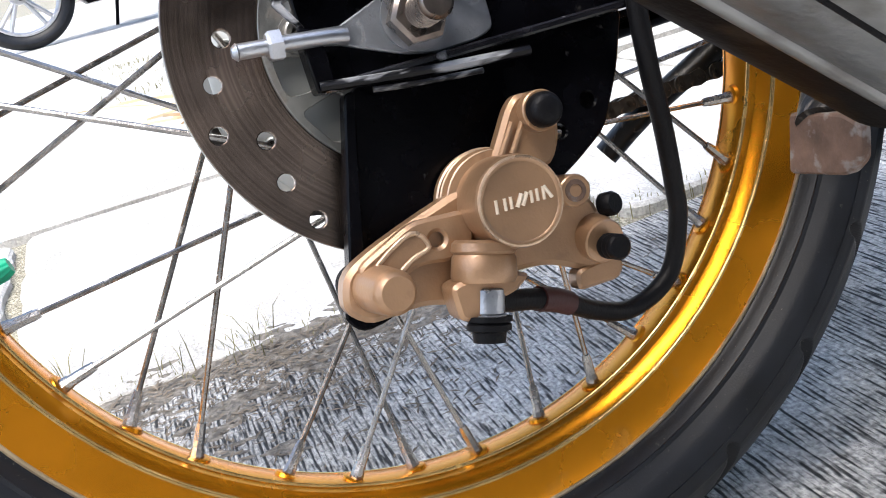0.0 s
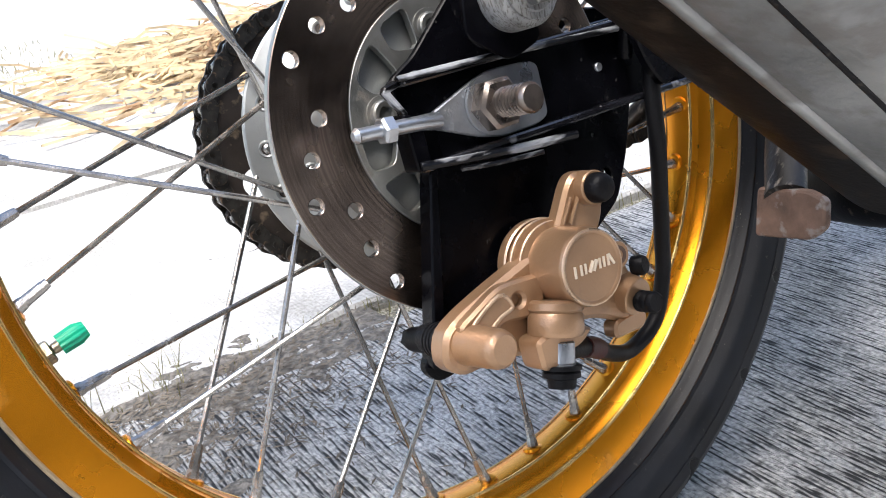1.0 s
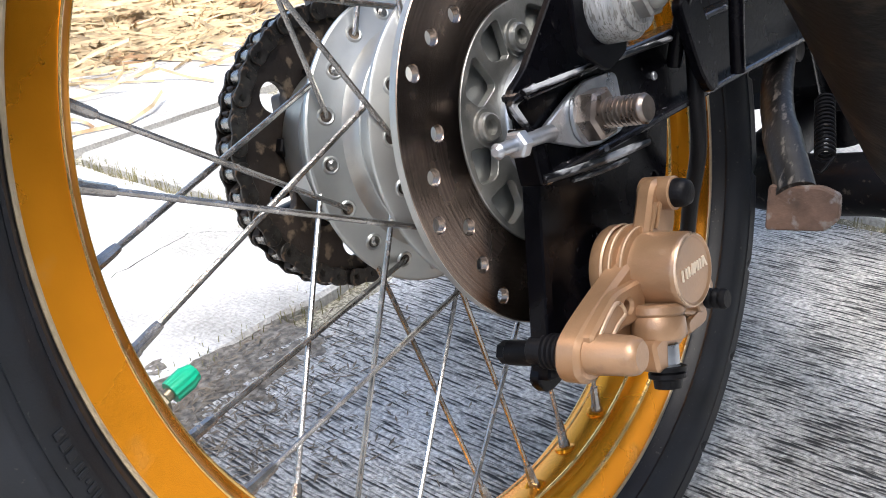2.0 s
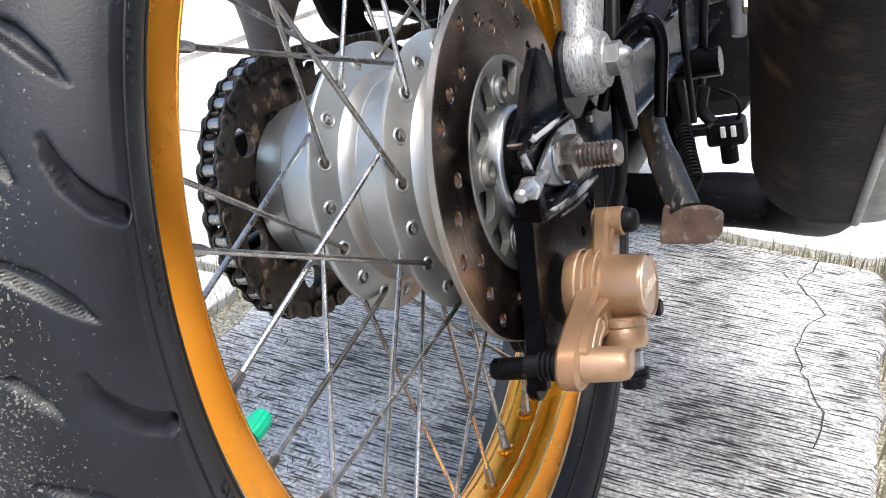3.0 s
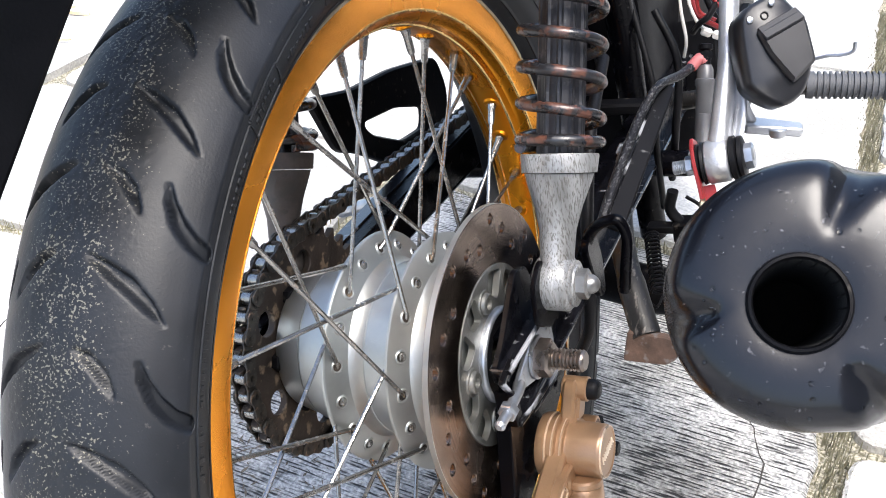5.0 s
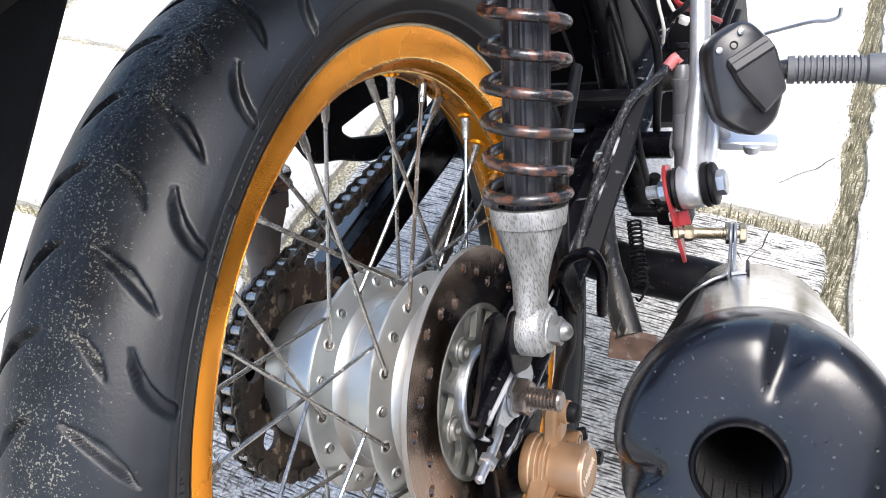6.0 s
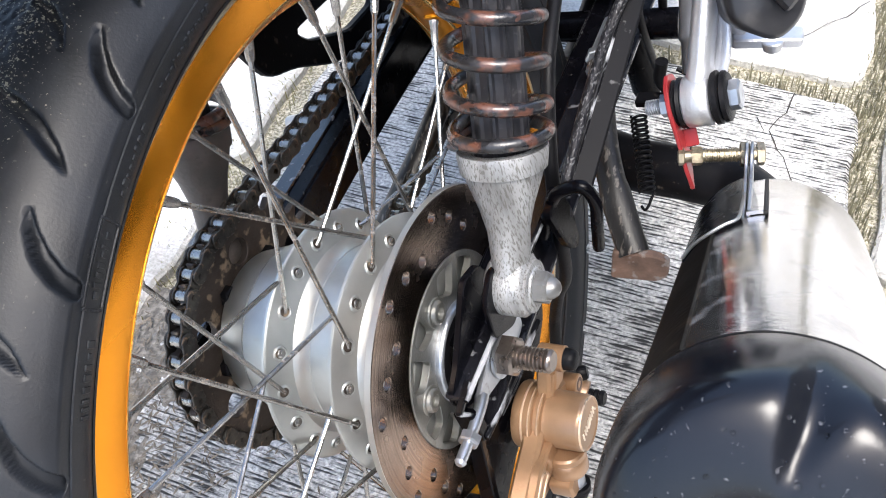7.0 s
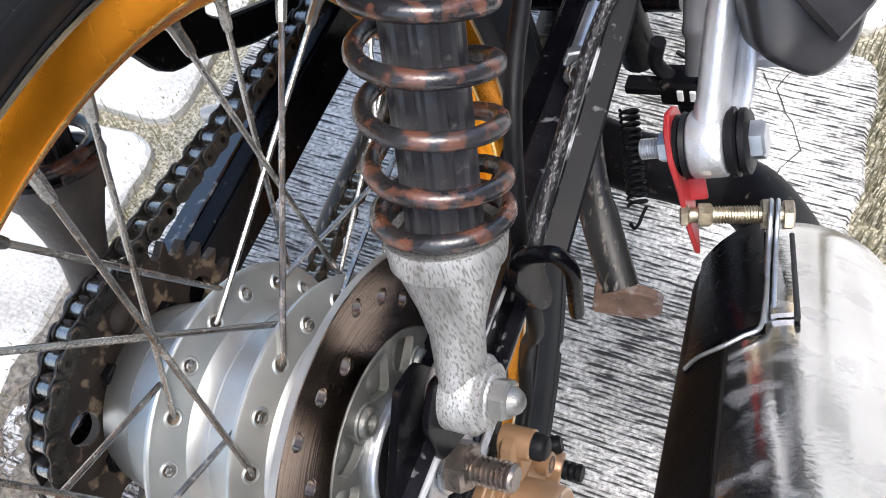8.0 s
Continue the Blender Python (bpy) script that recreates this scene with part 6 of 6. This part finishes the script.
def crack(points, w, seed):
    rnd = random.Random(seed)
    line = []
    for a, b in zip(points, points[1:]):
        n = max(2, int(math.dist(a, b) / 0.012))
        line += [(a[0] + (b[0] - a[0]) * j / n + rnd.uniform(-0.003, 0.003), a[1] + (b[1] - a[1]) * j / n + rnd.uniform(-0.003, 0.003)) for j in range(n)]
    line.append(points[-1])
    bm = B()
    rows = []
    for p in line:
        ww = w * rnd.uniform(0.5, 1.3)
        rows.append((bm.verts.new((p[0] - ww, p[1] - ww * 0.3, 0.0008)), bm.verts.new((p[0] + ww, p[1] + ww * 0.3, 0.0008))))
    for a, b in zip(rows, rows[1:]):
        bm.faces.new((a[0], a[1], b[1], b[0]))
    tagged(new("crack", finish("crack", bm, CRACK, 0)), "dark hairline crack in the slab", "crack", kind="structure")


crack([(0.214, 0.575), (0.205, 0.530), (0.192, 0.512), (0.214, 0.475), (0.226, 0.450), (0.209, 0.415), (0.206, 0.368), (0.218, 0.320), (0.236, 0.272), (0.232, 0.22)], 0.0007, 3)
crack([(0.192, 0.512), (0.180, 0.528)], 0.0006, 4)
crack([(0.335, 0.86), (0.40, 0.80), (0.46, 0.81), (0.55, 0.74)], 0.0011, 6)
crack([(0.13, 0.655), (0.211, 0.672), (0.240, 0.71), (0.273, 0.753)], 0.0012, 7)
crack([(-0.52, 0.28), (-0.60, 0.22), (-0.58, 0.10), (-0.66, 0.02)], 0.0010, 8)


def tufts(name, label, spots, mat, seed, height=0.012, blade=0.0009):
    """Many small blades in one mesh."""
    rnd = random.Random(seed)
    co, fa = [], []
    for x, y, n, spread in spots:
        for _ in range(n):
            px, py = x + rnd.gauss(0, spread), y + rnd.gauss(0, spread)
            h, a = height * rnd.uniform(0.4, 1.3), rnd.uniform(0, 6.283)
            lx, ly = rnd.gauss(0, 0.6) * h, rnd.gauss(0, 0.6) * h
            ca, sa = math.cos(a) * blade, math.sin(a) * blade
            i = len(co)
            co += [(px - ca, py - sa, -0.013), (px + ca, py + sa, -0.013), (px + lx * 0.4 + ca * 0.7, py + ly * 0.4 + sa * 0.7, h * 0.6), (px + lx * 0.4 - ca * 0.7, py + ly * 0.4 - sa * 0.7, h * 0.6), (px + lx, py + ly, h)]
            fa += [(i, i + 1, i + 2, i + 3), (i + 3, i + 2, i + 4)]
    me = bpy.data.meshes.new(name)
    me.from_pydata(co, [], fa)
    me.materials.append(mat)
    return tagged(new(name, me), label, "moss", kind="stuff")


spots = [(0.296 + rnd.uniform(-0.010, 0.010), -0.6 + 0.006 * k, 9, 0.008) for k in range(380)]
spots += [(-0.3 + 0.006 * k, 0.612 + rnd.uniform(-0.01, 0.01) + (0.10 - 0.006 * k) * 0.06, 7, 0.008) for k in range(100)]
spots += [(0.33 + 0.01 * k, 0.335 + rnd.uniform(-0.01, 0.01), 5, 0.009) for k in range(60)]
tufts("moss", "short dry moss growing in the slab joints", spots, MOSS, 1, 0.003)
spots = [(-0.355 + rnd.uniform(-0.012, 0.012), -0.5 + 0.012 * k, 4, 0.012) for k in range(90)]
spots += [(-0.40 - 0.01 * k, 0.305 + rnd.uniform(-0.012, 0.012), 6, 0.01) for k in range(60)]
tufts("joint_grass", "thin dry grass in the slab joint", spots, GRASS, 2, 0.007, 0.0006)
spots = [(x, y, n, 0.010) for x, y, n in ((-0.345, -0.068, 16), (-0.375, -0.058, 10), (-0.42, -0.24, 12), (-0.36, -0.14, 8))]
tufts("grass_tuft", "small green grass tuft at the slab edge", spots, GRASS, 3, 0.035, 0.0006)
spots = [(-2.6 + rnd.uniform(-0.5, 0.5), 0.15 + rnd.uniform(-0.25, 0.25), 6, 0.05) for _ in range(70)]
tufts("lawn_patch", "patch of sparse yellow-green grass", spots, GRASS, 4, 0.02, 0.0015)

# straw heap
rnd = random.Random(11)
co, fa = [], []
for _ in range(1500):
    f = rnd.gauss(0.05, 0.28)
    cx, cy = rnd.gauss(-1.85, 0.20) - f * 0.2, 0.82 + f
    a, n = rnd.gauss(1.0, 0.75), rnd.uniform(0.10, 0.42)
    mound = 0.075 * math.exp(-((cx + 1.85) / 0.22) ** 2)
    z, w = rnd.uniform(0.003, 0.006 + mound), rnd.uniform(0.0014, 0.0042)
    bend, tilt, curl = rnd.gauss(0, 0.04), rnd.gauss(0, 0.10), rnd.gauss(0, 0.02)
    ux, uy = math.cos(a), math.sin(a)
    i = len(co)
    for k in range(6):
        t = k / 5 - 0.5
        off = bend * (1 - 4 * t * t) + curl * math.sin(9 * t)
        x, y, zz = cx + ux * n * t - uy * off, cy + uy * n * t + ux * off, max(z + tilt * n * t + curl * 0.6 * math.cos(7 * t), 0.002)
        co += [(x - uy * w, y + ux * w, zz), (x, y, zz + w * 1.6), (x + uy * w, y - ux * w, zz)]
    for k in range(0, 15, 3):
        fa += [(i + k, i + k + 1, i + k + 4, i + k + 3), (i + k + 1, i + k + 2, i + k + 5, i + k + 4)]
me = bpy.data.meshes.new("straw_heap")
me.from_pydata(co, [], fa)
me.materials.append(STRAW)
tagged(new("straw_heap", me), "loose heap of dry yellow straw on the concrete", "straw", kind="stuff")

# dry litter and grit on the slab beside the joint
rnd = random.Random(21)
co, fa = [], []
for _ in range(1700):
    x, y = -0.345 + abs(rnd.gauss(0, 0.09)), rnd.gauss(-0.05, 0.10)
    a, n, w = rnd.uniform(0, 3.14), rnd.uniform(0.0015, 0.0075), rnd.uniform(0.0004, 0.0014)
    ux, uy = math.cos(a), math.sin(a)
    z, t = rnd.uniform(0.0006, 0.002), rnd.uniform(-0.001, 0.002)
    i = len(co)
    co += [(x - ux * n, y - uy * n, z), (x - uy * w, y + ux * w, z + 0.0008), (x + ux * n, y + uy * n, z + abs(t)), (x + uy * w, y - ux * w, z + 0.0004)]
    fa.append((i, i + 1, i + 2, i + 3))
me = bpy.data.meshes.new("dry_litter")
me.from_pydata(co, [], fa)
me.materials.append(material("dry_brown_litter", (0.17, 0.14, 0.105), 0.9, 0, 0.5, 60, 0.4, 300))
tagged(new("dry_litter", me), "dry brown leaf litter and grit on the slab", "litter", kind="stuff")


# trodden dirt that lies in uneven crusts on the slab beside the joint
def dirt_patch():
    rng = np.random.default_rng(8)
    nx, ny = 120, 170
    height = np.zeros((nx, ny))
    for cells, amp in ((5, 1.0), (12, 0.7), (30, 0.5), (70, 0.35)):
        grid = rng.uniform(-1, 1, (cells + 2, cells + 2))
        u, v = np.linspace(0, cells, nx), np.linspace(0, cells, ny)
        i, j = np.minimum(u.astype(int), cells), np.minimum(v.astype(int), cells)
        fu, fv = (u - i)[:, None], (v - j)[None, :]
        height += amp * (grid[np.ix_(i, j)] * (1 - fu) * (1 - fv) + grid[np.ix_(i + 1, j)] * fu * (1 - fv) + grid[np.ix_(i, j + 1)] * (1 - fu) * fv + grid[np.ix_(i + 1, j + 1)] * fu * fv)
    x, y = np.linspace(-0.385, -0.150, nx)[:, None], np.linspace(-0.26, 0.14, ny)[None, :]
    rim = ((x + 0.290) / 0.105) ** 2 + ((y + 0.070) / 0.185) ** 2
    z = 0.0022 * height + 0.0022 * (0.55 - rim)
    co = np.stack([np.broadcast_to(x, z.shape), np.broadcast_to(y, z.shape), np.clip(z, -0.006, 0.006)], -1).reshape(-1, 3)
    faces = [(a * ny + b, (a + 1) * ny + b, (a + 1) * ny + b + 1, a * ny + b + 1) for a in range(nx - 1) for b in range(ny - 1)]
    me = bpy.data.meshes.new("dirt_patch")
    me.from_pydata(co.tolist(), [], faces)
    me.materials.append(material("trodden_dirt", (0.20, 0.18, 0.15), 0.95, 0, 0.7, 120, 1.0, 420, 0, (0.09, 0.08, 0.065), 0.8, 0.55, 220))
    tagged(new("dirt_patch", me), "crust of trodden grey-brown dirt on the slab", "dirt", kind="stuff")


dirt_patch()


# ---- second motorcycle parked across the yard ----
def far_motorcycle():
    root = tagged(new("motorcycle"), "dark motorcycle with silver cast wheels parked across the yard", "motorcycle")
    root.matrix_world = pose(-5.15, -0.36, 0.285, 0, -4, 4)
    for y in (0.0, 1.24):
        bm = turned(B(), wheelwise() @ Matrix.Translation((y, 0, 0)), [(-0.022, 0.212), (-0.045, 0.238), (-0.046, 0.258), (-0.028, 0.280), (0, 0.286), (0.028, 0.280), (0.046, 0.258), (0.045, 0.238), (0.022, 0.212)], 48, close=True)
        wheel = part("tyre", bm, TYRE, root)
        bm = turned(B(), wheelwise() @ Matrix.Translation((y, 0, 0)), [(-0.028, 0.214), (-0.030, 0.205), (-0.012, 0.192), (0.012, 0.192), (0.030, 0.205), (0.028, 0.214)], 48, close=True)
        turned(bm, wheelwise() @ Matrix.Translation((y, 0, 0)), [(-0.04, 0), (-0.04, 0.05), (0.04, 0.05), (0.04, 0)], 24)
        rims = part("cast_rim", bm, SILVER, wheel, "silver cast alloy wheel")
        for k in range(5):
            bm = B()
            for s in (-1, 1):
                a = 2 * math.pi * k / 5 + 0.3 + s * 0.09
                tube(bm, [(0, y + 0.04 * math.cos(a), 0.04 * math.sin(a)), (0, y + 0.198 * math.cos(a + s * 0.05), 0.198 * math.sin(a + s * 0.05))], 0.012, 8)
            part("rim_spoke", bm, SILVER, wheel)
    part("engine", block(B(), Matrix.Translation((0, 0.62, 0.06)), (0.26, 0.42, 0.36), 0.04), DULL, root)
    part("lower_cowl", block(B(), Matrix.Translation((0.02, 0.42, -0.04)), (0.20, 0.26, 0.18), 0.03), BLACK, root)
    part("swingarm", block(B(), Matrix.Translation((0.09, 0.22, -0.01)), (0.03, 0.46, 0.05), 0.01), BLACK, root)
    part("exhaust_pipe", tube(B(), glide([(0.15, 0.08, 0.05), (0.16, 0.30, -0.05), (0.15, 0.60, -0.12), (0.10, 0.86, -0.02)], 6), 0.035, 14), CHROME, root)
    part("footrest", rod(B(), (0.12, 0.42, -0.10), (0.24, 0.42, -0.09), 0.012), ZINC, root)
    part("side_stand", rod(B(), (-0.08, 0.50, -0.10), (-0.22, 0.46, -0.27), 0.010), DULL, root)
    part("fuel_tank", block(B(), Matrix.Translation((0, 0.76, 0.46)), (0.24, 0.46, 0.20), 0.06), BLACK, root)
    part("seat", block(B(), Matrix.Translation((0, 0.24, 0.44)) @ pose(0, 0, 0, -4, 0, 0), (0.22, 0.66, 0.10), 0.03), RUBBER, root)
    for x in (-0.09, 0.09):
        part("fork_leg", rod(B(), (x, 1.24, 0.0), (x, 1.02, 0.62), 0.022), ZINC, root)
    part("handlebar", tube(B(), glide([(-0.36, 0.92, 0.72), (-0.15, 1.00, 0.68), (0.15, 1.00, 0.68), (0.36, 0.92, 0.72)], 6), 0.012, 10), DULL, root)


far_motorcycle()

# plain wall added out of view on the machine's right, to darken its right-hand faces
bm = block(B(), Matrix.Translation((3.4, 1.0, 1.8)), (0.25, 14.0, 3.65), 0.01)
tagged(new("unseen_wall_east", finish("unseen_wall_east", bm, material("weathered_plaster", (0.30, 0.28, 0.25), 0.9, 0, 0.4, 2, 0.6, 60, 0, (0.11, 0.10, 0.09), 0.6, 0.6, 5), 0)), "added unseen plaster wall that dims the sky on the right", "wall", kind="structure")
